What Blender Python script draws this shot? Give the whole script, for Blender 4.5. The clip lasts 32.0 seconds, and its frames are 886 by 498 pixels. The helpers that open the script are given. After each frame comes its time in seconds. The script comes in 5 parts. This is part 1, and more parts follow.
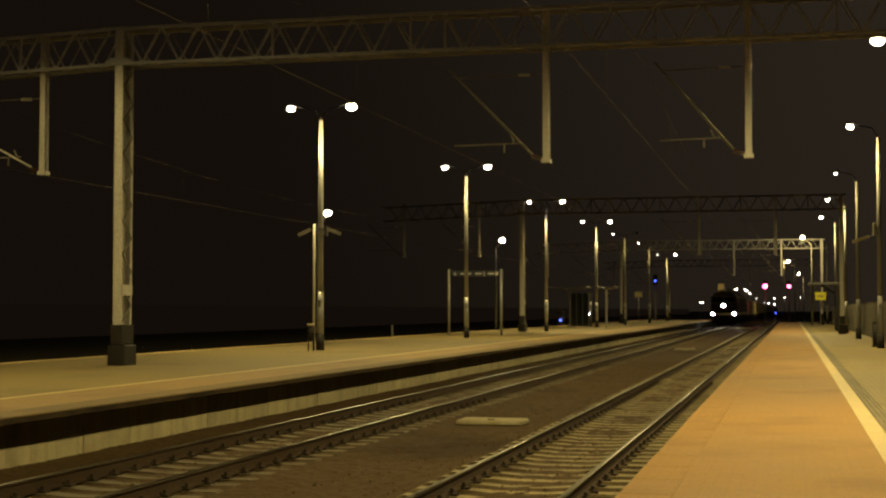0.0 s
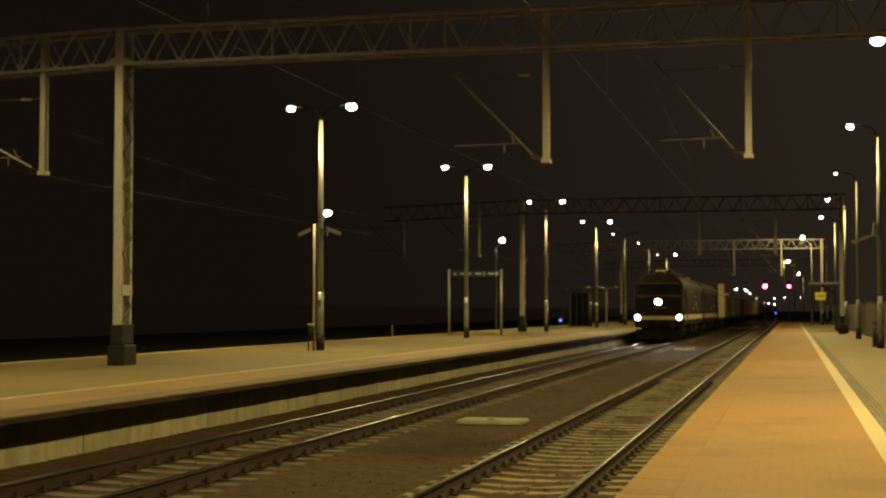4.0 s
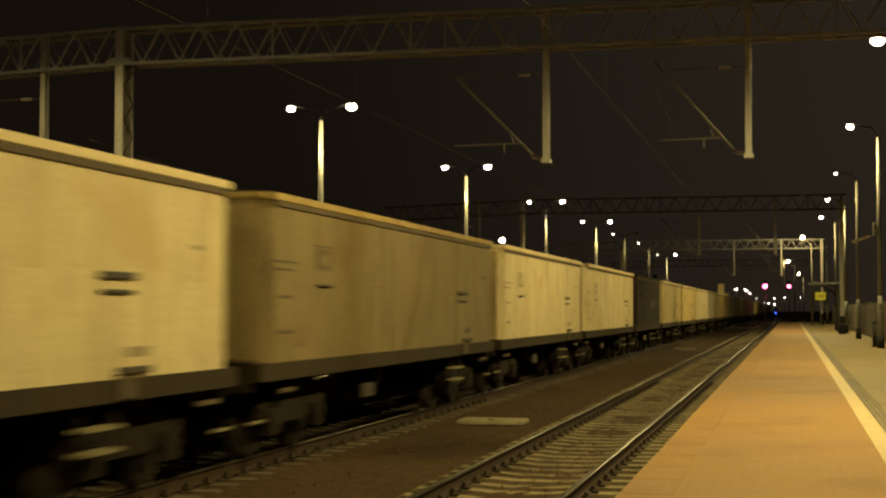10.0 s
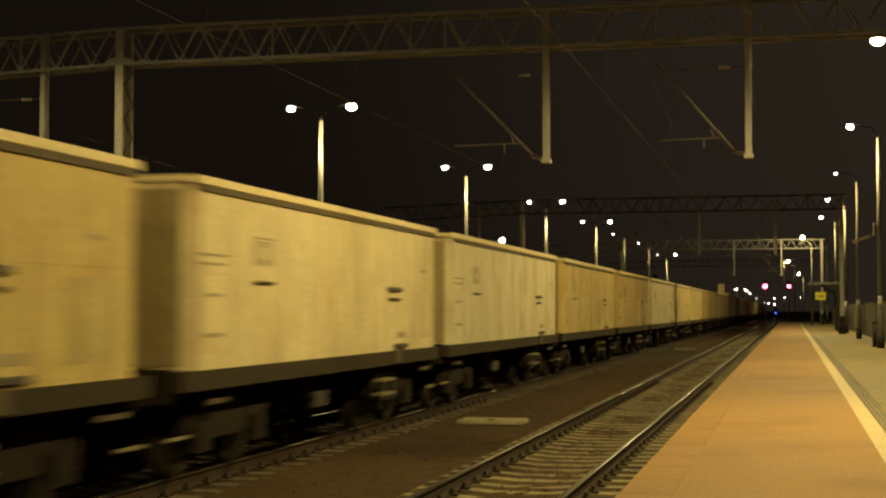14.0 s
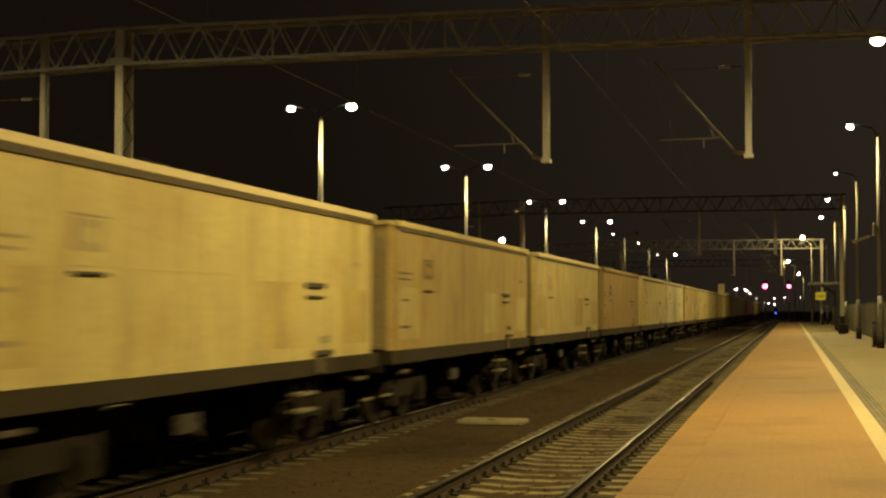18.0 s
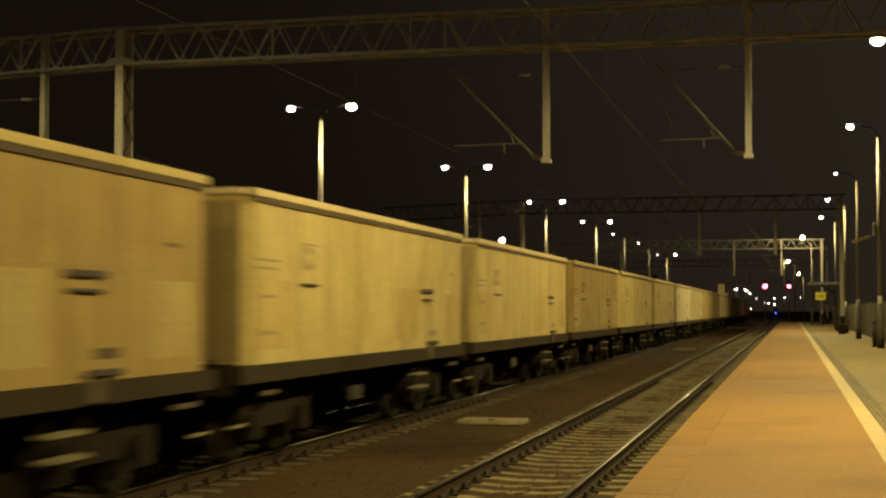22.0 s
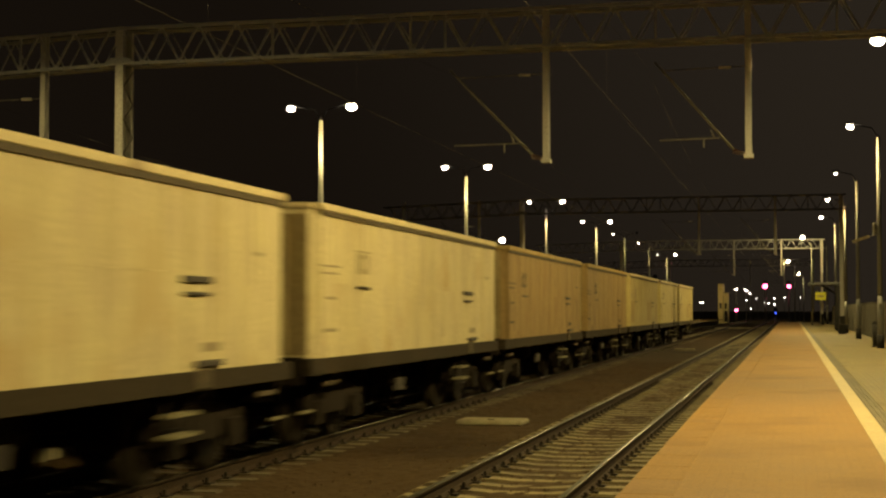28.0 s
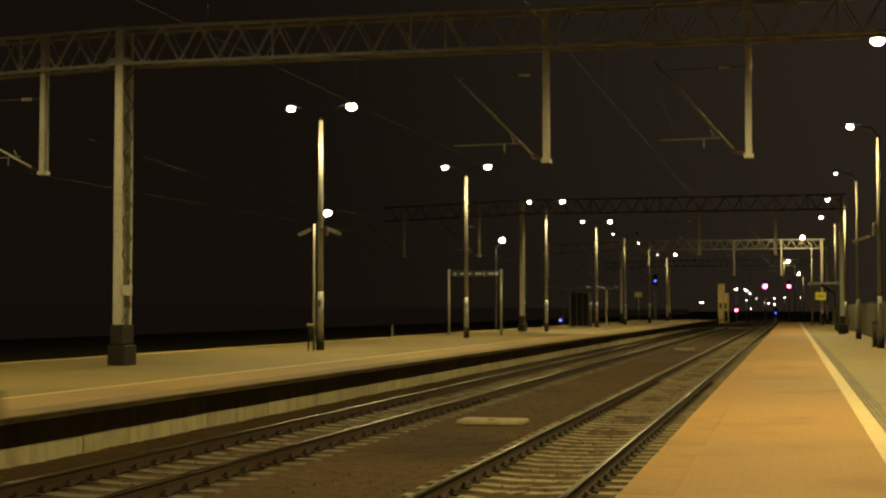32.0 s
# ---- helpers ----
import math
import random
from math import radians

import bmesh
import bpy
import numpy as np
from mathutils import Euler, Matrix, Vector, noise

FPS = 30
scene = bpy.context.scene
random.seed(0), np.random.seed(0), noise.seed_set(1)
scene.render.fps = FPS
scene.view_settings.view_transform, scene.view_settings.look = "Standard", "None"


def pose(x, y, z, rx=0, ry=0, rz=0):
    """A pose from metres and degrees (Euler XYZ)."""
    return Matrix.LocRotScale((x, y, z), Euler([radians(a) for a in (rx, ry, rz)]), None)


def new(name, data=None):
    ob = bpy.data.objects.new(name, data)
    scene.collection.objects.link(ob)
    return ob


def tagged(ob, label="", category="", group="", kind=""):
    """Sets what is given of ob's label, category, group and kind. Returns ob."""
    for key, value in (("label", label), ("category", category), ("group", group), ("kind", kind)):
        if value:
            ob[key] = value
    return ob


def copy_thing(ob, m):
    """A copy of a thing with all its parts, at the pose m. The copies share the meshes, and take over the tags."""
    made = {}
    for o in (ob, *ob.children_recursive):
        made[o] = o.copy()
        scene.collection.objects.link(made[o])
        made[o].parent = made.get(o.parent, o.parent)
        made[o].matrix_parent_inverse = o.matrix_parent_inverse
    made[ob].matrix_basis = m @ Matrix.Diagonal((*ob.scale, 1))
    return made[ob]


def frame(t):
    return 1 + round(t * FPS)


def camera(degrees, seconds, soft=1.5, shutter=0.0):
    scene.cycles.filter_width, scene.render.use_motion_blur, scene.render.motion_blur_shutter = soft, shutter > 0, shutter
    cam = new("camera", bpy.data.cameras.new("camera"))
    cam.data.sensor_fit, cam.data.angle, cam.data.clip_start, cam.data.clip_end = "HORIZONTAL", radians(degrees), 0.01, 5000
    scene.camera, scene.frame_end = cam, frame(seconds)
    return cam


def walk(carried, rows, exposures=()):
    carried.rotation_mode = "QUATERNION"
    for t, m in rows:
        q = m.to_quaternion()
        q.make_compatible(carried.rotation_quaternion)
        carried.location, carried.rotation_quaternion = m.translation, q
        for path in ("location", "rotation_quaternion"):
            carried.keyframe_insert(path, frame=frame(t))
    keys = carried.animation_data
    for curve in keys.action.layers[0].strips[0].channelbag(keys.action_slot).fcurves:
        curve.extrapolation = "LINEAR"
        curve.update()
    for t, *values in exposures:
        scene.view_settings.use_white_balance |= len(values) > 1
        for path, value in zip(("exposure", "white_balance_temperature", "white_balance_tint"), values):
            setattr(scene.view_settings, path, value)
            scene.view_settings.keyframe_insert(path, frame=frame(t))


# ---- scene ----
# ---- camera ----
cam = camera(34.06, 32.0, soft=2.3, shutter=0.6)
EYE = pose(0, 0, 1.905, 92.416, 0, 13.52)
walk(cam, [(0.0, EYE), (32.0, EYE)])

# ---- world and light ----
world = bpy.data.worlds.new("night_sky")
scene.world = world
world.use_nodes = True
# dark sky, lamp glare painted in, broad and soft, ahead and to the right
sky = world.node_tree.nodes
sky_link = world.node_tree.links
sky_co = sky.new("ShaderNodeTexCoord")
sky_dot = sky.new("ShaderNodeVectorMath")
sky_dot.operation = "DOT_PRODUCT"
sky_dot.inputs[1].default_value = (0.55, 0.80, 0.24)
sky_link.new(sky_co.outputs["Generated"], sky_dot.inputs[0])
sky_range = sky.new("ShaderNodeMapRange")
sky_range.interpolation_type = "SMOOTHSTEP"
sky_range.inputs["From Min"].default_value, sky_range.inputs["From Max"].default_value = 0.55, 1.0
sky_link.new(sky_dot.outputs["Value"], sky_range.inputs["Value"])
sky_mix = sky.new("ShaderNodeMix")
sky_mix.data_type = "RGBA"
sky_mix.inputs[6].default_value = (0.0068, 0.0046, 0.0028, 1)
sky_mix.inputs[7].default_value = (0.025, 0.0188, 0.0126, 1)
sky_link.new(sky_range.outputs["Result"], sky_mix.inputs["Factor"])
sky_link.new(sky_mix.outputs[2], sky["Background"].inputs[0])
sky["Background"].inputs[1].default_value = 1.0
scene.view_settings.exposure = 0.0
LAMP_POWER_LEFT, LAMP_POWER_RIGHT = 950.0, 3600.0
LAMP_COLOUR = (1.0, 0.765, 0.29)

# plan, in metres: x across the line, y along it, z above the rail heads
XL, XR = -7.67, -3.06          # track centres
ZL, ZR = 0.60, 0.52            # platform heights
EDGE_L, EDGE_R = -9.28, -1.285  # platform edges
BACK_L = -18.9
END_L, END_R = 205.0, 172.0
GROUND = -0.45
SPEED, FRONT = 21.25, 171.75
rng = random.Random(7)


# ---- helpers ----
def box(bm, x0, x1, y0, y1, z0, z1, bevel=0.0):
    vs = [bm.verts.new((x, y, z)) for z in (z0, z1) for y in (y0, y1) for x in (x0, x1)]
    fs = [bm.faces.new([vs[i] for i in q]) for q in
          ((0, 2, 3, 1), (4, 5, 7, 6), (0, 1, 5, 4), (2, 6, 7, 3), (0, 4, 6, 2), (1, 3, 7, 5))]
    if bevel:
        es = {e for f in fs for e in f.edges}
        bmesh.ops.bevel(bm, geom=list(es), offset=bevel, segments=1, affect="EDGES", profile=0.5)
    return bm


def tube(bm, p0, p1, r0, r1=None, n=10, cap=True):
    r1 = r0 if r1 is None else r1
    p0, p1 = Vector(p0), Vector(p1)
    q = (p1 - p0).to_track_quat("Z", "Y")
    a = [bm.verts.new(p0 + q @ Vector((r0 * math.cos(k * 2 * math.pi / n), r0 * math.sin(k * 2 * math.pi / n), 0))) for k in range(n)]
    b = [bm.verts.new(p1 + q @ Vector((r1 * math.cos(k * 2 * math.pi / n), r1 * math.sin(k * 2 * math.pi / n), 0))) for k in range(n)]
    for k in range(n):
        f = bm.faces.new((a[k], a[(k + 1) % n], b[(k + 1) % n], b[k]))
        f.smooth = n > 6
    if cap:
        bm.faces.new(a[::-1]), bm.faces.new(b)
    return bm


def beam(bm, p0, p1, w, h):
    """A bar of rectangular section from p0 to p1."""
    p0, p1 = Vector(p0), Vector(p1)
    q = (p1 - p0).to_track_quat("Z", "Y")
    a, b = [], []
    for sx, sy in ((-1, -1), (1, -1), (1, 1), (-1, 1)):
        o = q @ Vector((sx * w / 2, sy * h / 2, 0))
        a.append(bm.verts.new(p0 + o)), b.append(bm.verts.new(p1 + o))
    for k in range(4):
        bm.faces.new((a[k], a[(k + 1) % 4], b[(k + 1) % 4], b[k]))
    bm.faces.new(a[::-1]), bm.faces.new(b)
    return bm


def prism(bm, outline, y0, y1):
    """An x-z outline drawn out along y."""
    a = [bm.verts.new((x, y0, z)) for x, z in outline]
    b = [bm.verts.new((x, y1, z)) for x, z in outline]
    n = len(outline)
    for k in range(n):
        bm.faces.new((a[k], a[(k + 1) % n], b[(k + 1) % n], b[k]))
    bm.faces.new(a[::-1]), bm.faces.new(b)
    bmesh.ops.recalc_face_normals(bm, faces=bm.faces[:])
    return bm


def mesh_of(bm, name, material):
    me = bpy.data.meshes.new(name)
    bm.to_mesh(me)
    bm.free()
    me.materials.append(material)
    return me


def B():
    return bmesh.new()


def part(name, bm, material, parent, label="", at=None):
    """One mesh object under a thing or under a part; bm may be a bmesh or a mesh."""
    me = bm if isinstance(bm, bpy.types.Mesh) else mesh_of(bm, name, material)
    ob = new(name, me)
    ob.parent = parent
    if at is not None:
        ob.matrix_basis = at
    if label:
        ob["label"] = label
    return ob


def thing(name, label, category, at=None, group="", kind=""):
    ob = new(name)
    ob.empty_display_size = 0.2
    if at is not None:
        ob.matrix_basis = at
    return tagged(ob, label, category, group, kind)


def solid(name, bm, material, label, category, at=None, group="", kind=""):
    ob = new(name, mesh_of(bm, name, material))
    if at is not None:
        ob.matrix_basis = at
    return tagged(ob, label, category, group, kind)


# ---- materials ----
def surf(name, c1, c2, rough=0.75, scale=1.5, fine=30.0, bump=0.15, metal=0.0, rnd=0.0, streak=0.0, stain=None, stain_at=0.62, stain_scale=0.7, spec=0.5):
    """A worn surface: two colours mixed by broad and fine noise, with relief, a shift from object to object, run-down streaks and stains."""
    m = bpy.data.materials.new(name)
    m.use_nodes = True
    t = m.node_tree
    N, L = t.nodes, t.links
    out = N["Principled BSDF"]
    co = N.new("ShaderNodeTexCoord")
    info = N.new("ShaderNodeObjectInfo")
    far = N.new("ShaderNodeMath")
    far.operation = "MULTIPLY"
    far.inputs[1].default_value = 40.0
    L.new(info.outputs["Random"], far.inputs[0])
    add = N.new("ShaderNodeVectorMath")
    L.new(co.outputs["Object"], add.inputs[0])
    L.new(far.outputs[0], add.inputs[1])

    def noise_node(s, detail, vec):
        n = N.new("ShaderNodeTexNoise")
        n.inputs["Scale"].default_value = s
        n.inputs["Detail"].default_value = detail
        L.new(vec, n.inputs["Vector"])
        return n.outputs["Fac"]

    def ramp(fac, a, b):
        r = N.new("ShaderNodeMapRange")
        r.inputs["From Min"].default_value, r.inputs["From Max"].default_value = a, b
        L.new(fac, r.inputs["Value"])
        return r.outputs["Result"]

    def mix(fac, a, b, kind="MIX"):
        x = N.new("ShaderNodeMix")
        x.data_type, x.blend_type = "RGBA", kind
        if isinstance(fac, float):
            x.inputs["Factor"].default_value = fac
        else:
            L.new(fac, x.inputs["Factor"])
        for slot, v in ((6, a), (7, b)):
            if isinstance(v, tuple):
                x.inputs[slot].default_value = (*v, 1)
            else:
                L.new(v, x.inputs[slot])
        return x.outputs[2]

    broad = noise_node(scale, 5, add.outputs[0])
    small = noise_node(fine, 4, add.outputs[0])
    colour = mix(ramp(broad, 0.35, 0.65), c1, c2)
    colour = mix(0.5, colour, mix(ramp(small, 0.3, 0.7), tuple(v * 0.65 for v in c1), tuple(min(1, v * 1.3) for v in c2)))
    if streak:
        mp = N.new("ShaderNodeMapping")
        mp.inputs["Scale"].default_value = (3.5, 3.5, 0.22)
        L.new(add.outputs[0], mp.inputs["Vector"])
        run = noise_node(1.3, 5, mp.outputs[0])
        f = N.new("ShaderNodeMath")
        f.operation = "MULTIPLY"
        f.inputs[1].default_value = streak
        L.new(ramp(run, 0.48, 0.72), f.inputs[0])
        colour = mix(f.outputs[0], colour, tuple(v * k for v, k in zip(c1, (0.42, 0.33, 0.25))))
        mp = N.new("ShaderNodeMapping")
        mp.inputs["Scale"].default_value = (9.0, 9.0, 0.5)
        L.new(add.outputs[0], mp.inputs["Vector"])
        brush = noise_node(1.6, 4, mp.outputs[0])
        colour = mix(ramp(brush, 0.3, 0.75), mix(0.07, colour, (0.05, 0.035, 0.015)), mix(0.05, colour, tuple(min(1, v * 1.5) for v in c2)))
        mp = N.new("ShaderNodeMapping")
        mp.inputs["Scale"].default_value = (1.5, 1.5, 0.8)
        L.new(add.outputs[0], mp.inputs["Vector"])
        mott = noise_node(1.7, 6, mp.outputs[0])
        colour = mix(ramp(mott, 0.32, 0.68), mix(0.22 * min(1.0, streak * 2), colour, tuple(v * k for v, k in zip(c1, (0.62, 0.5, 0.42)))), mix(0.22, colour, tuple(min(1, v * k) for v, k in zip(c2, (1.25, 1.3, 0.8)))))
        blot = noise_node(1.1, 7, add.outputs[0])
        colour = mix(ramp(blot, 0.56, 0.78), colour, tuple(v * k for v, k in zip(c2, (0.72, 0.6, 0.42))))
    if stain:
        st = noise_node(stain_scale, 6, add.outputs[0])
        colour = mix(ramp(st, stain_at, stain_at + 0.12), colour, stain)
    if rnd:
        r = N.new("ShaderNodeMapRange")
        r.inputs["To Min"].default_value, r.inputs["To Max"].default_value = 1 - rnd, 1 + rnd
        L.new(info.outputs["Random"], r.inputs["Value"])
        colour = mix(1.0, colour, r.outputs["Result"], "MULTIPLY")
    L.new(colour, out.inputs["Base Color"])
    rr = N.new("ShaderNodeMapRange")
    rr.inputs["To Min"].default_value, rr.inputs["To Max"].default_value = max(0.05, rough - 0.12), min(1, rough + 0.12)
    L.new(broad, rr.inputs["Value"])
    L.new(rr.outputs["Result"], out.inputs["Roughness"])
    out.inputs["Metallic"].default_value = metal
    out.inputs["Specular IOR Level"].default_value = spec
    bp = N.new("ShaderNodeBump")
    bp.inputs["Strength"].default_value = bump
    bp.inputs["Distance"].default_value = 0.02
    L.new(small, bp.inputs["Height"])
    L.new(bp.outputs["Normal"], out.inputs["Normal"])
    return m


def glow(name, colour, strength):
    m = bpy.data.materials.new(name)
    m.use_nodes = True
    p = m.node_tree.nodes["Principled BSDF"]
    p.inputs["Base Color"].default_value = (0.8, 0.8, 0.8, 1)
    p.inputs["Emission Color"].default_value = (*colour, 1)
    p.inputs["Emission Strength"].default_value = strength
    return m


def pane(name, colour=(0.02, 0.022, 0.02), rough=0.08):
    m = bpy.data.materials.new(name)
    m.use_nodes = True
    p = m.node_tree.nodes["Principled BSDF"]
    p.inputs["Base Color"].default_value = (*colour, 1)
    p.inputs["Roughness"].default_value = rough
    p.inputs["Specular IOR Level"].default_value = 0.6
    return m


def paving(name, c1, c2, joint, bw, bh, rough=0.8, turn=0.0):
    """Small concrete pavers: brick pattern with dirty joints, patches and fine grain."""
    m = surf(name, c1, c2, rough, 0.45, 45.0, 0.25, stain=tuple(v * k for v, k in zip(c1, (0.9, 0.88, 0.9))), stain_at=0.54, stain_scale=0.5)
    t = m.node_tree
    N, L = t.nodes, t.links
    out = N["Principled BSDF"]
    old = out.inputs["Base Color"].links[0].from_socket
    co = [n for n in N if n.type == "TEX_COORD"][0]
    mp = N.new("ShaderNodeMapping")
    mp.inputs["Rotation"].default_value = (0, 0, turn)
    L.new(co.outputs["Object"], mp.inputs["Vector"])
    b = N.new("ShaderNodeTexBrick")
    b.inputs["Scale"].default_value = 1.0
    b.inputs["Brick Width"].default_value, b.inputs["Row Height"].default_value = bw, bh
    b.inputs["Mortar Size"].default_value = 0.006
    b.inputs["Color1"].default_value = (1, 1, 1, 1)
    b.inputs["Color2"].default_value = (0.93, 0.93, 0.93, 1)
    b.inputs["Mortar"].default_value = (*joint, 1)
    L.new(mp.outputs[0], b.inputs["Vector"])
    x = N.new("ShaderNodeMix")
    x.data_type, x.blend_type = "RGBA", "MULTIPLY"
    x.inputs["Factor"].default_value = 1.0
    L.new(old, x.inputs[6]), L.new(b.outputs["Color"], x.inputs[7])
    L.new(x.outputs[2], out.inputs["Base Color"])
    return m


M_GROUND = surf("dark_soil", (0.035, 0.032, 0.02), (0.055, 0.05, 0.03), 0.95, 0.2, 6.0, 0.6, spec=0.1)
M_BALLAST = surf("brown_ballast", (0.046, 0.029, 0.0125), (0.063, 0.0405, 0.0185), 0.95, 0.5, 16.0, 0.5, spec=0.1, stain=(0.034, 0.0215, 0.0105), stain_at=0.55, stain_scale=0.25)
M_STONE = surf("ballast_stone", (0.07, 0.048, 0.025), (0.095, 0.066, 0.035), 0.95, 3.0, 40.0, 0.2, spec=0.1)
M_SLEEPER = surf("concrete_sleeper", (0.13, 0.107, 0.055), (0.2, 0.165, 0.085), 0.9, 2.0, 40.0, 0.4, rnd=0.2, stain=(0.06, 0.042, 0.022), stain_at=0.56, stain_scale=1.5)
M_SLEEPER_OLD = surf("grimy_concrete_sleeper", (0.074, 0.059, 0.031), (0.115, 0.093, 0.049), 0.9, 2.0, 40.0, 0.4, rnd=0.25, stain=(0.05, 0.034, 0.018), stain_at=0.53, stain_scale=1.5)
M_RAIL = surf("rusty_rail_side", (0.024, 0.0155, 0.009), (0.042, 0.027, 0.0155), 0.85, 2.0, 30.0, 0.3, spec=0.15)
M_RAILTOP = surf("polished_rail_head", (0.055, 0.047, 0.033), (0.09, 0.078, 0.056), 0.4, 0.35, 60.0, 0.003, metal=1.0)
# fine scratches along the rail spread its gloss sideways
rail_nodes, rail_links = M_RAILTOP.node_tree.nodes, M_RAILTOP.node_tree.links
across = rail_nodes.new("ShaderNodeCombineXYZ")
across.inputs["X"].default_value = 1.0
rail_links.new(across.outputs[0], rail_nodes["Principled BSDF"].inputs["Tangent"])
rail_nodes["Principled BSDF"].inputs["Anisotropic"].default_value = 0.9
M_CLIP = surf("rail_clip", (0.02, 0.015, 0.01), (0.035, 0.026, 0.017), 0.8, 4.0, 60.0, 0.2, spec=0.2)
M_CONC = surf("pale_concrete", (0.22, 0.2, 0.13), (0.3, 0.27, 0.18), 0.88, 1.2, 40.0, 0.2, rnd=0.13, streak=0.5, stain=(0.14, 0.115, 0.07), stain_at=0.6)
M_CONC_DARK = surf("dark_concrete", (0.025, 0.02, 0.015), (0.04, 0.032, 0.025), 0.9, 1.5, 30.0, 0.3, spec=0.2)
M_COPING = surf("platform_coping", (0.12, 0.083, 0.032), (0.165, 0.115, 0.047), 0.85, 1.2, 40.0, 0.2, rnd=0.12)
M_ORANGE = paving("orange_brown_pavers", (0.25, 0.132, 0.021), (0.315, 0.171, 0.029), (0.82, 0.8, 0.76), 0.2, 0.1)
M_BROWN = paving("brown_pavers", (0.235, 0.155, 0.055), (0.3, 0.2, 0.073), (0.7, 0.66, 0.6), 0.2, 0.1)
M_GREY = paving("grey_pavers", (0.188, 0.143, 0.046), (0.238, 0.183, 0.061), (0.6, 0.58, 0.55), 0.2, 0.1, turn=math.pi / 2)
M_GROOVE = surf("grooved_slab", (0.13, 0.11, 0.06), (0.18, 0.15, 0.085), 0.85, 1.0, 40.0, 0.2, rnd=0.1)
M_LINE = surf("worn_yellow_white_line", (0.4, 0.3, 0.12), (0.5, 0.39, 0.17), 0.7, 1.5, 35.0, 0.1, stain=(0.29, 0.2, 0.08), stain_at=0.63, stain_scale=2.0)
M_STEEL = surf("galvanised_steel", (0.33, 0.32, 0.28), (0.44, 0.425, 0.375), 0.55, 1.0, 30.0, 0.1, metal=0.25)
M_LATTICE = surf("weathered_truss_steel", (0.25, 0.255, 0.255), (0.32, 0.325, 0.325), 0.65, 1.0, 25.0, 0.15, metal=0.2)
M_POLE = surf("lamp_pole_grey", (0.22, 0.222, 0.217), (0.29, 0.292, 0.285), 0.34, 1.2, 30.0, 0.05, metal=0.35)
M_POLE_DULL = surf("dull_grey_pole", (0.095, 0.094, 0.085), (0.13, 0.128, 0.116), 0.6, 1.2, 30.0, 0.08, metal=0.1)
# wagon ends: grime and the shade of the gap share one darker colour
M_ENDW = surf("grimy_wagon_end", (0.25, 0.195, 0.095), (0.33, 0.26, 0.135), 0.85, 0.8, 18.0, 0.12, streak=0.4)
# darker copy of the truss steel, for gantries seen from their unlit side
M_TRUSS_DULL = surf("rusty_truss_steel", (0.085, 0.08, 0.068), (0.115, 0.108, 0.094), 0.8, 1.0, 25.0, 0.15, metal=0.1)
M_TUBE = surf("dull_cantilever_tube", (0.09, 0.082, 0.065), (0.13, 0.118, 0.093), 0.7, 1.2, 30.0, 0.08, metal=0.2)
# dark brown that carries the shade under the coping in its colour
M_COPING_SHADE = surf("sooty_brown_concrete", (0.03, 0.021, 0.012), (0.05, 0.036, 0.02), 0.92, 0.8, 25.0, 0.3, spec=0.1, stain=(0.018, 0.013, 0.009), stain_at=0.5, stain_scale=0.6)
M_BLACK = surf("black_paint", (0.012, 0.011, 0.01), (0.022, 0.02, 0.017), 0.7, 2.0, 30.0, 0.2, spec=0.2)
M_WIRE = surf("copper_wire", (0.025, 0.02, 0.015), (0.04, 0.033, 0.025), 0.7, 1.0, 20.0, 0.05, spec=0.2)
M_GLAZE = surf("pale_glazed_porcelain", (0.3, 0.28, 0.22), (0.4, 0.37, 0.29), 0.3, 2.0, 20.0, 0.05)
M_INSUL = surf("brown_insulator", (0.045, 0.022, 0.013), (0.07, 0.035, 0.02), 0.3, 2.0, 20.0, 0.05)
M_FENCE = surf("grey_fence_panel", (0.075, 0.07, 0.057), (0.108, 0.1, 0.082), 0.85, 1.2, 30.0, 0.2, rnd=0.12, streak=0.3)
M_SIGN = surf("dark_sign_board", (0.01, 0.011, 0.016), (0.016, 0.017, 0.024), 0.6, 2.0, 30.0, 0.05, spec=0.1)
M_BOARD = surf("dull_olive_board", (0.13, 0.125, 0.06), (0.17, 0.165, 0.08), 0.7, 2.0, 30.0, 0.05)
M_SIGNTEXT = surf("pale_sign_lettering", (0.2, 0.2, 0.2), (0.28, 0.28, 0.27), 0.6, 3.0, 30.0, 0.05)
M_CANOPY = surf("dark_canopy_sheet", (0.085, 0.088, 0.09), (0.12, 0.124, 0.126), 0.7, 1.2, 30.0, 0.1, spec=0.2)
M_YELLOW = surf("yellow_board", (0.6, 0.6, 0.03), (0.7, 0.7, 0.05), 0.6, 2.0, 30.0, 0.05)
M_PLASTER = surf("yellow_plaster", (0.5, 0.42, 0.2), (0.6, 0.5, 0.26), 0.9, 0.8, 20.0, 0.2)
M_ROOF = surf("dark_roofing", (0.03, 0.026, 0.022), (0.05, 0.042, 0.035), 0.8, 1.0, 20.0, 0.2)
M_GLASS = pane("dark_shelter_glass")
M_LEAF = surf("hedge_leaf", (0.008, 0.009, 0.004), (0.014, 0.016, 0.006), 0.8, 2.0, 20.0, 0.2)
G_LAMP = glow("lamp_glass_lit", (1.0, 0.86, 0.62), 40.0)
G_FAR = glow("far_lamp_lit", (1.0, 0.9, 0.72), 25.0)
G_RED = glow("signal_red_lit", (1.0, 0.06, 0.16), 30.0)
G_BLUE = glow("signal_blue_lit", (0.06, 0.12, 1.0), 5.0)
G_HEAD = glow("headlight_lit", (1.0, 0.96, 0.88), 1100.0)
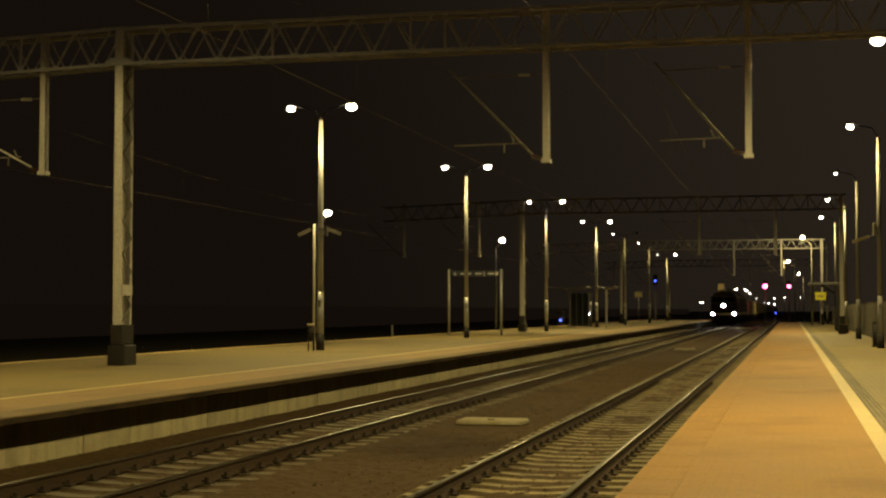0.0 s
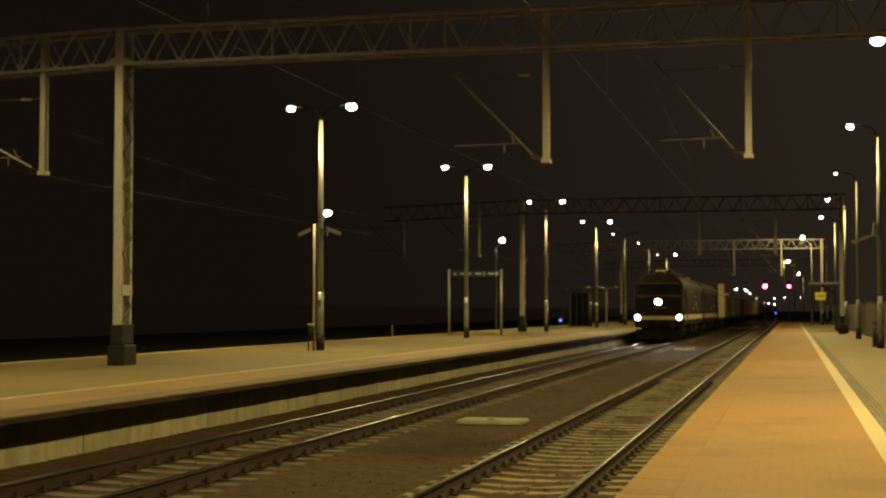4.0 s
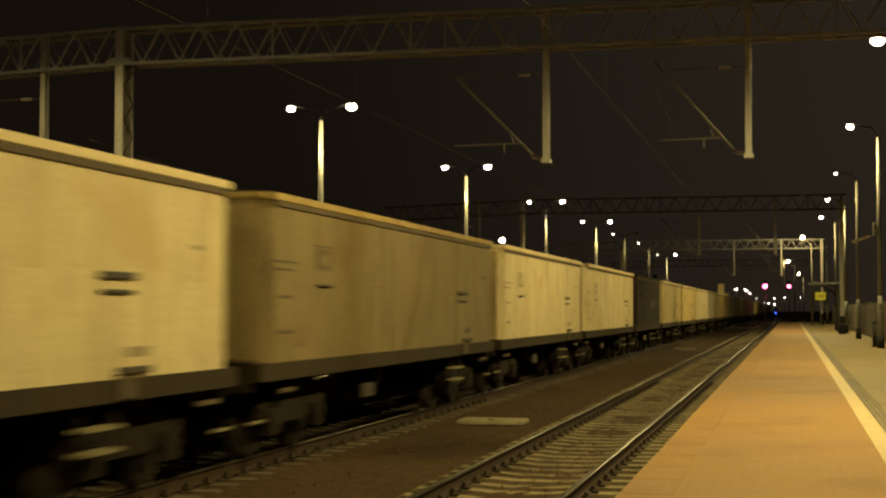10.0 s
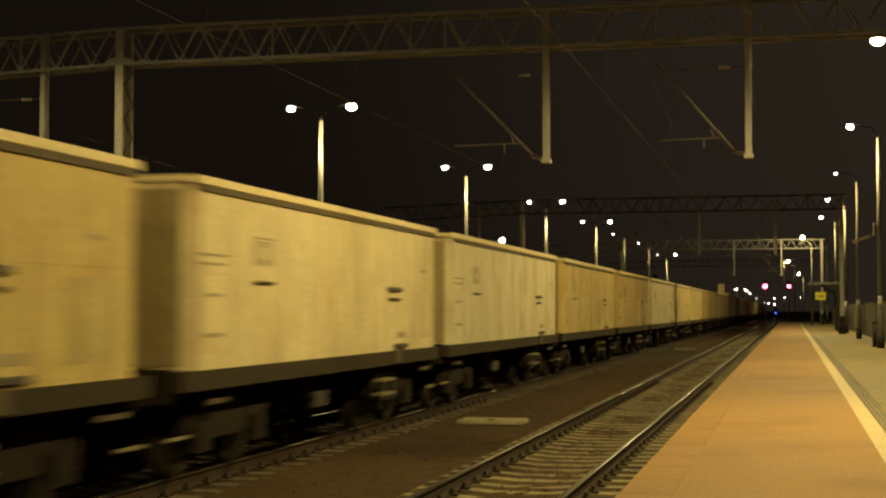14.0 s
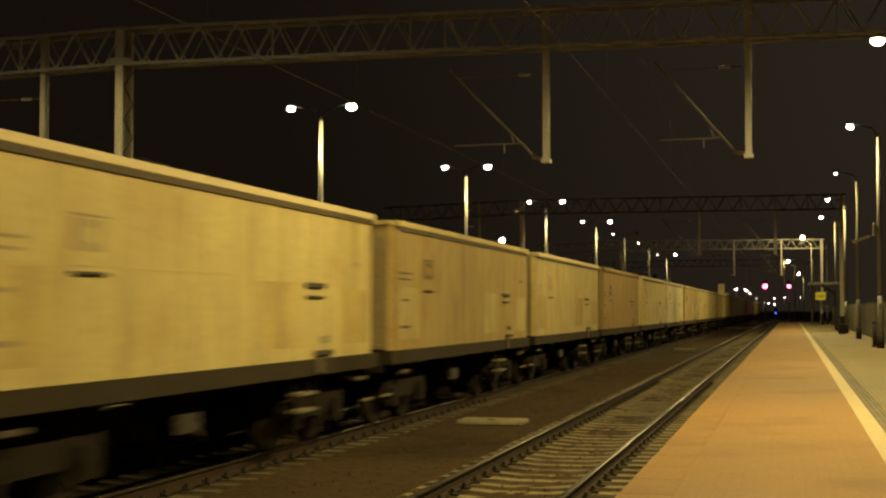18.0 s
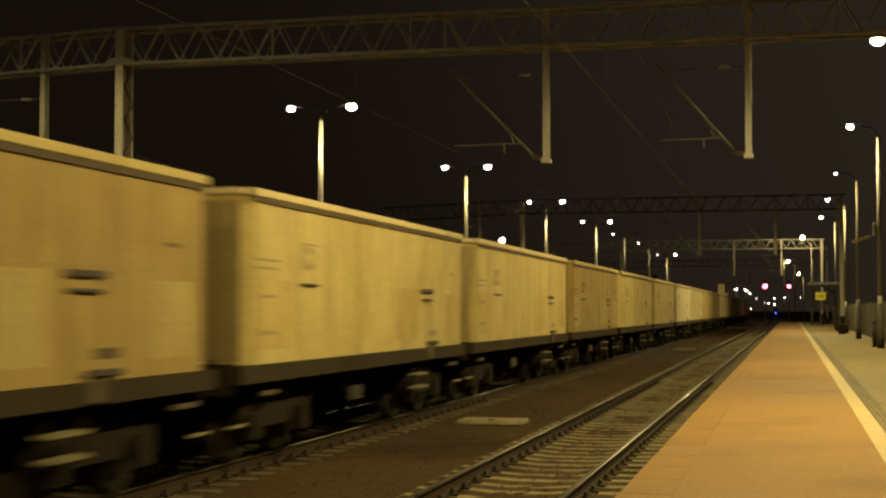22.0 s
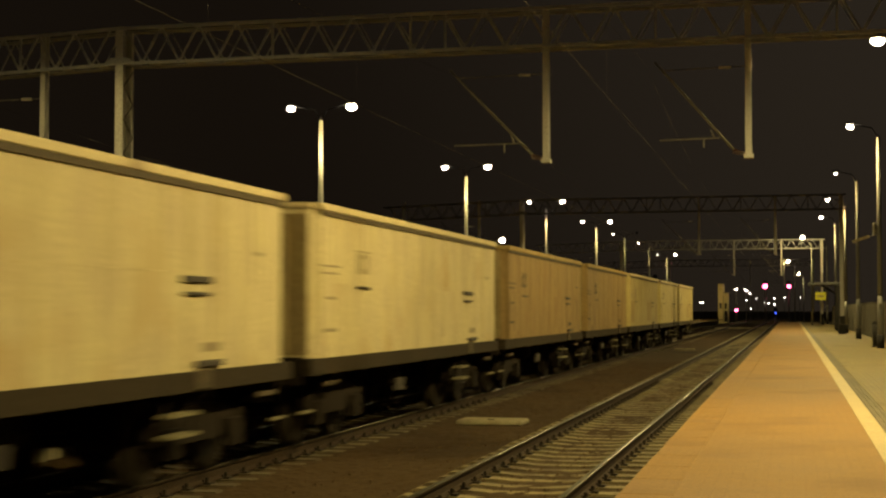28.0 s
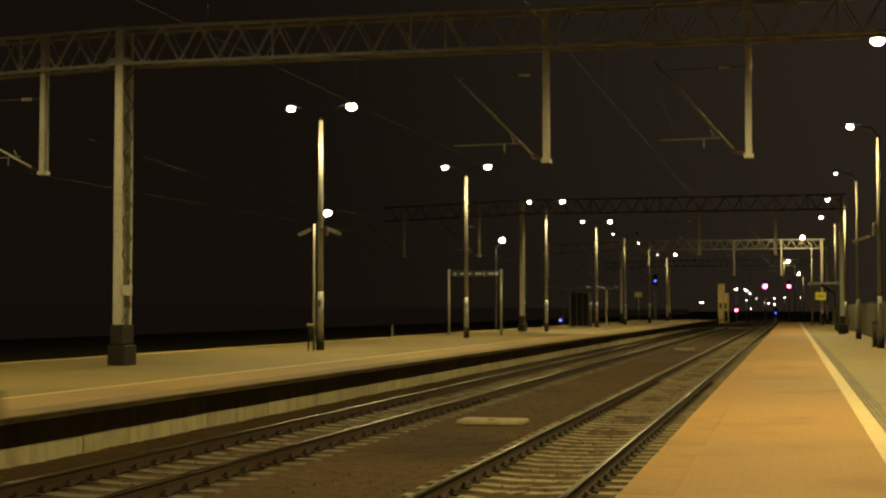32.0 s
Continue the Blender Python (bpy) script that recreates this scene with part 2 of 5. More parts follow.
# faint emission in the tone of the night sky, for the backdrop wall
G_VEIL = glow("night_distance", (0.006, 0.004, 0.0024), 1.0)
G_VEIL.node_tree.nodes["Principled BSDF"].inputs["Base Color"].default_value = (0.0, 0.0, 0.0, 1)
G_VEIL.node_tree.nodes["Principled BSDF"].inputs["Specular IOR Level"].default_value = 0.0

M_PALE = surf("pale_beige_wagon_paint", (0.55, 0.475, 0.285), (0.65, 0.565, 0.345), 0.75, 0.35, 18.0, 0.12, streak=0.60, stain=(0.5, 0.4, 0.2), stain_at=0.62, stain_scale=0.7)
M_STRAW = surf("straw_yellow_wagon_paint", (0.48, 0.395, 0.165), (0.58, 0.485, 0.215), 0.76, 0.35, 18.0, 0.12, streak=0.65, stain=(0.43, 0.33, 0.13), stain_at=0.62, stain_scale=0.7)
M_GOLDEN = surf("golden_yellow_wagon_paint", (0.44, 0.34, 0.125), (0.53, 0.42, 0.165), 0.77, 0.35, 18.0, 0.12, streak=0.67, stain=(0.39, 0.27, 0.09), stain_at=0.62, stain_scale=0.6)
M_DUN = surf("dull_dun_wagon_paint", (0.385, 0.31, 0.128), (0.465, 0.38, 0.162), 0.77, 0.35, 18.0, 0.12, streak=0.70, stain=(0.33, 0.25, 0.095), stain_at=0.6, stain_scale=0.7)
M_OCHRE = surf("rusty_ochre_wagon_paint", (0.315, 0.228, 0.079), (0.395, 0.293, 0.11), 0.78, 0.4, 18.0, 0.12, streak=0.70, stain=(0.27, 0.18, 0.062), stain_at=0.6, stain_scale=0.7)
M_BROWNW = surf("brown_wagon_paint", (0.235, 0.155, 0.056), (0.31, 0.21, 0.08), 0.78, 0.4, 18.0, 0.12, streak=0.70, stain=(0.19, 0.12, 0.045), stain_at=0.6, stain_scale=0.7)
M_GREYW = surf("greyish_wagon_paint", (0.53, 0.475, 0.32), (0.63, 0.57, 0.39), 0.75, 0.35, 18.0, 0.12, streak=0.65, stain=(0.42, 0.36, 0.22), stain_at=0.62, stain_scale=0.7)
M_OLIVEW = surf("olive_brown_wagon_paint", (0.15, 0.116, 0.048), (0.196, 0.154, 0.066), 0.78, 0.4, 18.0, 0.12, streak=0.65, stain=(0.2, 0.145, 0.06), stain_at=0.56, stain_scale=0.5)
M_DARKW = surf("dark_brown_wagon_paint", (0.0175, 0.0128, 0.01), (0.027, 0.02, 0.016), 0.8, 0.5, 18.0, 0.12, streak=0.3, spec=0.12)
M_DARKMARK = surf("dim_marking", (0.09, 0.078, 0.05), (0.13, 0.11, 0.07), 0.8, 3.0, 30.0, 0.05, spec=0.1)
M_RIM = surf("pale_wagon_rim", (0.56, 0.47, 0.25), (0.66, 0.56, 0.31), 0.7, 1.0, 25.0, 0.1, stain=(0.3, 0.22, 0.12), stain_at=0.62)
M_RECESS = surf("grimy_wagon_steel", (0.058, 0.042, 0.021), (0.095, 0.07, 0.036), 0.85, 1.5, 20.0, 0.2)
M_UNDER = surf("grimy_underframe", (0.0165, 0.0122, 0.0085), (0.027, 0.0205, 0.0142), 0.9, 1.5, 20.0, 0.25, spec=0.08)
M_LOCO_UNDER = surf("sooty_loco_underframe", (0.009, 0.0068, 0.0045), (0.015, 0.0115, 0.0078), 0.9, 1.5, 20.0, 0.25, spec=0.08)
M_SILL = surf("wagon_solebar", (0.027, 0.02, 0.0115), (0.044, 0.033, 0.0195), 0.85, 1.2, 20.0, 0.15, spec=0.15)
M_TANKP = surf("grimy_tank_plate", (0.022, 0.017, 0.0105), (0.036, 0.028, 0.0175), 0.8, 1.2, 20.0, 0.15)
M_STEP = surf("pale_step", (0.15, 0.132, 0.065), (0.21, 0.185, 0.095), 0.7, 2.0, 30.0, 0.1)
M_WHEEL = surf("steel_wheel", (0.022, 0.017, 0.011), (0.036, 0.028, 0.019), 0.85, 3.0, 30.0, 0.1, spec=0.1)
M_LATCH = surf("black_latch", (0.03, 0.025, 0.018), (0.05, 0.04, 0.03), 0.7, 3.0, 30.0, 0.1)
M_MARK = surf("faded_marking", (0.26, 0.21, 0.12), (0.32, 0.26, 0.15), 0.8, 3.0, 30.0, 0.05)
M_LOCO = surf("dark_maroon_loco_paint", (0.0138, 0.0094, 0.0072), (0.0206, 0.0144, 0.011), 0.65, 0.6, 15.0, 0.05, stain=(0.015, 0.01, 0.006), stain_at=0.6, spec=0.05)
M_STRIPE = surf("cream_band", (0.41, 0.35, 0.21), (0.5, 0.43, 0.26), 0.6, 0.8, 20.0, 0.06, stain=(0.33, 0.26, 0.14), stain_at=0.62, stain_scale=1.2)
M_LROOF = surf("loco_roof_grime", (0.014, 0.0115, 0.009), (0.022, 0.018, 0.014), 0.85, 0.8, 15.0, 0.15, spec=0.2)
M_GUTTER = surf("bright_gutter", (0.3, 0.27, 0.19), (0.38, 0.34, 0.24), 0.3, 1.0, 20.0, 0.05, metal=0.6)
M_SCREEN = pane("loco_glass", (0.012, 0.014, 0.013), 0.05)
M_LETTER = surf("pale_lettering", (0.135, 0.118, 0.077), (0.185, 0.163, 0.11), 0.7, 2.0, 25.0, 0.05)
M_GRILLE = surf("loco_grille", (0.02, 0.0155, 0.011), (0.032, 0.025, 0.018), 0.7, 2.0, 30.0, 0.1)

# ---- ground, tracks, platforms ----
def grid_sheet(name, xs, ys, height, material, smooth=False):
    """A sheet over the plan with the height z = height(X, Y)."""
    X, Y = np.meshgrid(xs, ys)
    Z = height(X, Y)
    v = np.stack([X.ravel(), Y.ravel(), Z.ravel()], 1)
    n, m = len(xs), len(ys)
    i = (np.arange(m - 1)[:, None] * n + np.arange(n - 1)[None, :]).ravel()
    f = np.stack([i, i + 1, i + n + 1, i + n], 1)
    me = bpy.data.meshes.new(name)
    me.from_pydata(v.tolist(), [], f.tolist())
    me.materials.append(material)
    if smooth:
        me.polygons.foreach_set("use_smooth", [True] * len(me.polygons))
    return new(name, me)


ground = solid("ground", box(B(), -1500, 1500, -1500, 2500, GROUND - 0.3, GROUND), M_GROUND, "dark open ground around the railway at night", "ground", kind="structure")

nprng = np.random.RandomState(3)


def bed_height(X, Y):
    z = np.full(X.shape, -0.235)
    for c in (XL, XR):
        d = np.abs(X - c)
        z = np.maximum(z, np.where(d < 1.75, -0.205 - np.maximum(0, d - 1.35) * 0.12, -0.3))
    z = np.maximum(z, np.where((X - XL > 0.98) & (X - XL < 1.75), -0.186 - np.maximum(0, X - XL - 1.4) * 0.12, -0.3))
    z = np.maximum(z, np.where(X < -8.9, -0.2 + 0.07 * np.clip((-8.9 - X) / 0.7, 0, 1), -0.3))
    return z + nprng.uniform(-0.009, 0.009, X.shape) + 0.008 * np.sin(X * 3.1 + Y * 0.7) * np.sin(Y * 1.3)


bed = grid_sheet("track_bed", np.linspace(-9.84, -1.0, 95), np.concatenate([np.linspace(-30, 6, 30), np.linspace(6.1, 60, 560), np.linspace(60.5, 220, 200), np.linspace(225, 900, 60)]), bed_height, M_BALLAST)
tagged(bed, "brown stone ballast under and between the tracks", "ballast", kind="structure")


def stones(name, count, y0, y1, x0, x1):
    """Loose angular stones lying on the ballast."""
    base = np.array([(1, 0, 0), (-1, 0, 0), (0, 1, 0), (0, -1, 0), (0, 0, 1), (0, 0, -1)], float)
    tri = np.array([(0, 2, 4), (2, 1, 4), (1, 3, 4), (3, 0, 4), (2, 0, 5), (1, 2, 5), (3, 1, 5), (0, 3, 5)])
    y = y0 + (y1 - y0) * nprng.rand(count) ** 1.6
    x = x0 + (x1 - x0) * nprng.rand(count)
    s = nprng.uniform(0.014, 0.03, (count, 1, 1)) * nprng.uniform(0.6, 1.2, (count, 1, 3))
    a = nprng.rand(count) * 6.28
    p = base[None] * s + nprng.uniform(-0.006, 0.006, (count, 6, 3))
    ca, sa = np.cos(a)[:, None], np.sin(a)[:, None]
    px = p[:, :, 0] * ca - p[:, :, 1] * sa
    py = p[:, :, 0] * sa + p[:, :, 1] * ca
    zz = np.full(count, -0.238)
    for c in (XL, XR):
        d = np.abs(x - c)
        zz = np.maximum(zz, np.where(d < 1.75, -0.203 - np.maximum(0, d - 1.35) * 0.12, -0.3))
    v = np.stack([px + x[:, None], py + y[:, None], p[:, :, 2] + zz[:, None]], 2).reshape(-1, 3)
    f = (tri[None] + 6 * np.arange(count)[:, None, None]).reshape(-1, 3)
    me = bpy.data.meshes.new(name)
    me.from_pydata(v.tolist(), [], f.tolist())
    me.materials.append(M_STONE)
    return tagged(new(name, me), "loose brown ballast stones between the sleepers and rails", "gravel", kind="stuff")


stones("gravel", 6000, 7.0, 60.0, -9.5, -1.4)

RAIL_OUTLINE = [(-0.075, -0.172), (0.075, -0.172), (0.075, -0.160), (0.012, -0.135), (0.010, -0.045), (0.036, -0.032), (0.036, -0.0142), (-0.036, -0.0142), (-0.036, -0.032), (-0.010, -0.045), (-0.012, -0.135), (-0.075, -0.160)]
# worn rail head: a flat crown that rounds off to the sides
CROWN = [(0.005, -0.00004), (0.010, -0.00017), (0.014, -0.0004), (0.018, -0.0009), (0.022, -0.0016), (0.026, -0.0025), (0.029, -0.0035), (0.032, -0.0052), (0.0345, -0.0078), (0.036, -0.012), (0.036, -0.014)]
HEAD_OUTLINE = [(-x, z) for x, z in CROWN[::-1]][:1] + [(x, z) for x, z in CROWN[::-1]] + [(-x, z) for x, z in CROWN[:-1]]
rail_me = mesh_of(prism(B(), RAIL_OUTLINE, -600, 950), "rail", M_RAIL)
head_me = mesh_of(prism(B(), HEAD_OUTLINE, -600, 950), "rail_head", M_RAILTOP)
head_me.polygons.foreach_set("use_smooth", [len(p.vertices) == 4 for p in head_me.polygons])


def sleeper_mesh(material):
    bm = B()
    out = [(-1.3, -0.33), (1.3, -0.33), (1.3, -0.21), (1.22, -0.175), (0.55, -0.18), (0.3, -0.2), (-0.3, -0.2), (-0.55, -0.18), (-1.22, -0.175), (-1.3, -0.21)]
    prism(bm, out, -0.125, 0.125)
    return mesh_of(bm, "sleeper", material)


def clip_mesh():
    """A bolted clip on the rail's foot: base plate, spring and nut."""
    bm = B()
    box(bm, -0.05, 0.05, -0.07, 0.07, -0.178, -0.155)
    tube(bm, (-0.02, 0, -0.16), (-0.02, 0, -0.1), 0.024, 0.02, 6)
    tube(bm, (-0.045, -0.055, -0.14), (-0.045, 0.055, -0.14), 0.014, n=5)
    return mesh_of(bm, "rail_clip", M_CLIP)


sleeper_me, sleeper_old_me, clip_me = sleeper_mesh(M_SLEEPER), sleeper_mesh(M_SLEEPER_OLD), clip_mesh()


def railway_track(name, x, phase, near, sleeper):
    tr = thing(name, "railway track with shiny rail heads on concrete sleepers in ballast", "track", pose(x, 0, 0), kind="structure")
    for s in (-1, 1):
        r = part("rail", rail_me, None, tr, "rusty steel rail", at=pose(s * 0.7535, 0, 0))
        part("rail_head", head_me, None, r, "polished running surface")
    far = B()
    for k in range(330):
        y = 6.0 + phase + 0.6 * k
        if k < 150:
            part("sleeper", sleeper, None, tr, at=pose(rng.uniform(-0.012, 0.012), y, rng.uniform(-0.006, 0.004), 0, 0, rng.uniform(-0.7, 0.7)))
        else:
            box(far, -1.3, 1.3, y - 0.125, y + 0.125, -0.33, -0.18)
        if k < near:
            for rx in (-0.7535, 0.7535):
                for s in (-1, 1):
                    part("rail_clip", clip_me, None, tr, at=pose(rx + s * 0.105, y, 0, 0, 0, 0 if s > 0 else 180))
    for k in range(60):
        y = 5.4 + phase - 0.6 * k
        box(far, -1.3, 1.3, y - 0.125, y + 0.125, -0.33, -0.18)
    part("far_sleepers", far, sleeper.materials[0], tr)["kind"] = "stuff"
    return tr


railway_track("track_1", XL, 0.1, 45, sleeper_old_me)
railway_track("track_2", XR, 0.35, 60, sleeper_me)


def platform_left():
    pf = thing("platform_1", "island platform with brown pavers along its edge and pale line", "platform", kind="structure")
    part("core", box(B(), BACK_L, -9.92, -60, END_L, GROUND, ZL - 0.08), M_CONC_DARK, pf)
    part("edge_paving", box(B(), -11.22, -9.86, -60, END_L, ZL - 0.08, ZL), M_BROWN, pf, "brown paver strip")
    part("safety_line", box(B(), -11.37, -11.22, -60, END_L, ZL - 0.08, ZL + 0.004), M_LINE, pf, "worn pale line")
    part("paving", box(B(), BACK_L + 0.3, -11.36, -60, END_L, ZL - 0.08, ZL), M_GREY, pf, "yellowish grey pavers")
    part("back_kerb", box(B(), BACK_L, BACK_L + 0.3, -60, END_L, ZL - 0.08, ZL + 0.012), M_LINE, pf, "pale back kerb")
    # added strip: paints the shaded band below the coping edge
    part("coping_bearer", box(B(), -9.855, EDGE_L - 0.004, -60, END_L, ZL - 0.09, ZL - 0.022), M_COPING_SHADE, pf, "added dark strip standing for the shade under the coping")
    slab = mesh_of(box(B(), -9.855, EDGE_L, -0.495, 0.495, ZL - 0.02, ZL + 0.002, 0.008), "coping_slab", M_COPING)
    panel = mesh_of(box(B(), -9.94, -9.83, -0.745, 0.745, GROUND + 0.05, ZL - 0.095, 0.006), "wall_panel", M_CONC)
    for k in range(96):
        part("coping_slab", slab, None, pf, at=pose(rng.uniform(-0.006, 0.006), 10.5 + k, 0))
    for k in range(66):
        part("wall_panel", panel, None, pf, at=pose(rng.uniform(-0.006, 0.006), 10.7 + 1.5 * k, 0))
    far = B()
    box(far, -9.855, EDGE_L, -60, 10.0, ZL - 0.02, ZL + 0.002), box(far, -9.94, -9.83, -60, 9.95, GROUND + 0.05, ZL - 0.12)
    box(far, -9.855, EDGE_L, 106, END_L, ZL - 0.02, ZL + 0.002)
    part("far_coping", far, M_COPING, pf)
    part("far_wall", box(B(), -9.94, -9.83, 109.6, END_L, GROUND + 0.05, ZL - 0.12), M_CONC, pf)


def platform_right():
    pf = thing("platform_2", "platform with orange-brown paving, pale safety line and grooved slabs", "platform", kind="structure")
    part("core", box(B(), -0.95, 4.6, -60, END_R, GROUND, ZR - 0.08), M_CONC_DARK, pf)
    part("edge_paving", box(B(), -0.87, 0.815, -60, END_R, ZR - 0.08, ZR), M_ORANGE, pf, "orange-brown paver strip")
    part("safety_line", box(B(), 0.815, 1.02, -60, END_R, ZR - 0.08, ZR + 0.004), M_LINE, pf, "worn pale yellow line")
    part("paving", box(B(), 1.237, 4.6, -60, END_R, ZR - 0.08, ZR), M_GREY, pf, "yellowish grey pavers")
    slab = mesh_of(box(B(), EDGE_R, -0.872, -0.496, 0.496, ZR - 0.12, ZR + 0.002, 0.006), "coping_slab", M_ORANGE)
    for k in range(110):
        part("coping_slab", slab, None, pf, at=pose(rng.uniform(-0.005, 0.005), 5.5 + k, 0))
    far = B()
    box(far, EDGE_R, -0.872, -60, 5.0, ZR - 0.12, ZR + 0.002), box(far, EDGE_R, -0.872, 115, END_R, ZR - 0.12, ZR + 0.002)
    part("far_coping", far, M_ORANGE, pf)
    bm = B()
    box(bm, -0.105, 0.105, -0.247, 0.247, ZR - 0.08, ZR - 0.004)
    for k in range(3):
        box(bm, -0.068 + k * 0.068 - 0.017, -0.068 + k * 0.068 + 0.017, -0.245, 0.245, ZR - 0.004, ZR + 0.003)
    groove = mesh_of(bm, "grooved_slab", M_GROOVE)
    for k in range(130):
        part("grooved_slab", groove, None, pf, at=pose(1.128, 6.25 + 0.5 * k, 0))
    part("far_grooved_slabs", box(B(), 1.022, 1.235, 71.0, END_R, ZR - 0.08, ZR - 0.002), M_GROOVE, pf)
    part("near_grooved_slabs", box(B(), 1.022, 1.235, -60, 6.0, ZR - 0.08, ZR - 0.002), M_GROOVE, pf)
    panel = mesh_of(box(B(), -1.07, -0.955, -0.745, 0.745, GROUND + 0.05, ZR - 0.12, 0.006), "wall_panel", M_CONC)
    for k in range(30):
        part("wall_panel", panel, None, pf, at=pose(0, 6.2 + 1.5 * k, 0))


platform_left()
platform_right()


def hedge():
    """Low rough weeds along the back of the island platform."""
    n = 3000
    y = nprng.uniform(25, 150, n)
    x = -19.6 - nprng.gamma(1.5, 0.7, n)
    hgt = 0.35 + 0.5 * np.abs(np.sin(y * 0.21) * np.sin(y * 0.057 + 1)) + 0.1
    z = GROUND + hgt * nprng.rand(n)
    a = nprng.rand(n) * 6.28
    s = nprng.uniform(0.04, 0.1, n)
    dx, dy = np.cos(a) * s, np.sin(a) * s
    v = np.stack([np.stack([x - dx, y - dy, z], 1), np.stack([x + dx, y + dy, z], 1), np.stack([x + dy * 0.5, y - dx * 0.5, z + s * 2.2], 1)], 1).reshape(-1, 3)
    f = np.arange(3 * n).reshape(-1, 3)
    me = bpy.data.meshes.new("weeds")
    me.from_pydata(v.tolist(), [], f.tolist())
    me.materials.append(M_LEAF)
    tagged(new("weeds", me), "low dark weeds growing behind the island platform", "weeds", kind="stuff")


hedge()


# ---- catenary gantries ----
X0, X1 = -24.6, 3.15
ZB, ZT = 7.745, 8.585
MAST_X = -15.45
HALF = 0.47
# lower nodes of the lattice: the overhang, the middle field, the field over the near track
NODES = [-16.17 - 0.94 * k for k in range(9)] + [-14.86 + 0.943 * k for k in range(8)] + [-7.08 + 0.955 * k for k in range(11)]


def droop(x):
    """The overhang beyond the mast hangs a little."""
    return -0.036 * max(0.0, MAST_X - x)


def truss_bars(paint):
    """The shared bars of one truss: front left and right, back left and right, cross tie, upright."""
    def bar(name, p0, p1, w):
        return mesh_of(beam(B(), p0, p1, w, w), name, paint)

    left, right = ((0, 0, 0), (-HALF, 0, ZT - ZB)), ((0, 0, 0), (HALF, 0, ZT - ZB))
    return (bar("lattice_bar", *left, 0.045), bar("lattice_bar", *right, 0.045), bar("lattice_bar", *left, 0.026), bar("lattice_bar", *right, 0.026),
            bar("cross_tie", (0, 0, 0), (HALF, 0.55, 0), 0.035), bar("upright", (0, 0, 0), (0, 0, ZT - ZB), 0.05))


def lattice_mast(parent, x):
    m = part("mast", B(), M_STEEL, parent, "pale lattice steel mast", at=pose(x, 0, 0))
    w, d = 0.1, 0.29
    for sy in (-1, 1):
        web, lip = sy * d, sy * (d - 0.1)
        out = [(-w, web), (w, web), (w, lip), (w - 0.014, lip), (w - 0.014, web - sy * 0.016), (-w + 0.014, web - sy * 0.016), (-w + 0.014, lip), (-w, lip)]
        bm = B()
        lo = [bm.verts.new((x, y, 1.55)) for x, y in out]
        hi = [bm.verts.new((x, y, ZT)) for x, y in out]
        for k in range(8):
            bm.faces.new((lo[k], lo[(k + 1) % 8], hi[(k + 1) % 8], hi[k]))
        bm.faces.new(lo[::-1]), bm.faces.new(hi)
        bmesh.ops.recalc_face_normals(bm, faces=bm.faces[:])
        part("channel", bm, M_STEEL, m)
    for k in range(15):
        z0 = 1.62 + k * 0.4
        for xx in (-w - 0.006, w + 0.006):
            part("lacing_bar", beam(B(), (xx, -0.24 * (-1) ** k, z0), (xx, 0.24 * (-1) ** k, z0 + 0.4), 0.012, 0.05), M_TUBE, m)
    part("batten_plate", box(B(), w + 0.014, w + 0.022, -0.28, 0.28, 2.25, 2.5), M_STEEL, m)
    part("painted_foot", box(B(), -0.15, 0.15, -0.31, 0.31, 1.1, 1.56, 0.01), M_BLACK, m, "black painted foot")
    part("footing", box(B(), -0.22, 0.22, -0.34, 0.34, GROUND, 1.08, 0.03), M_BLACK, m, "black painted concrete footing")


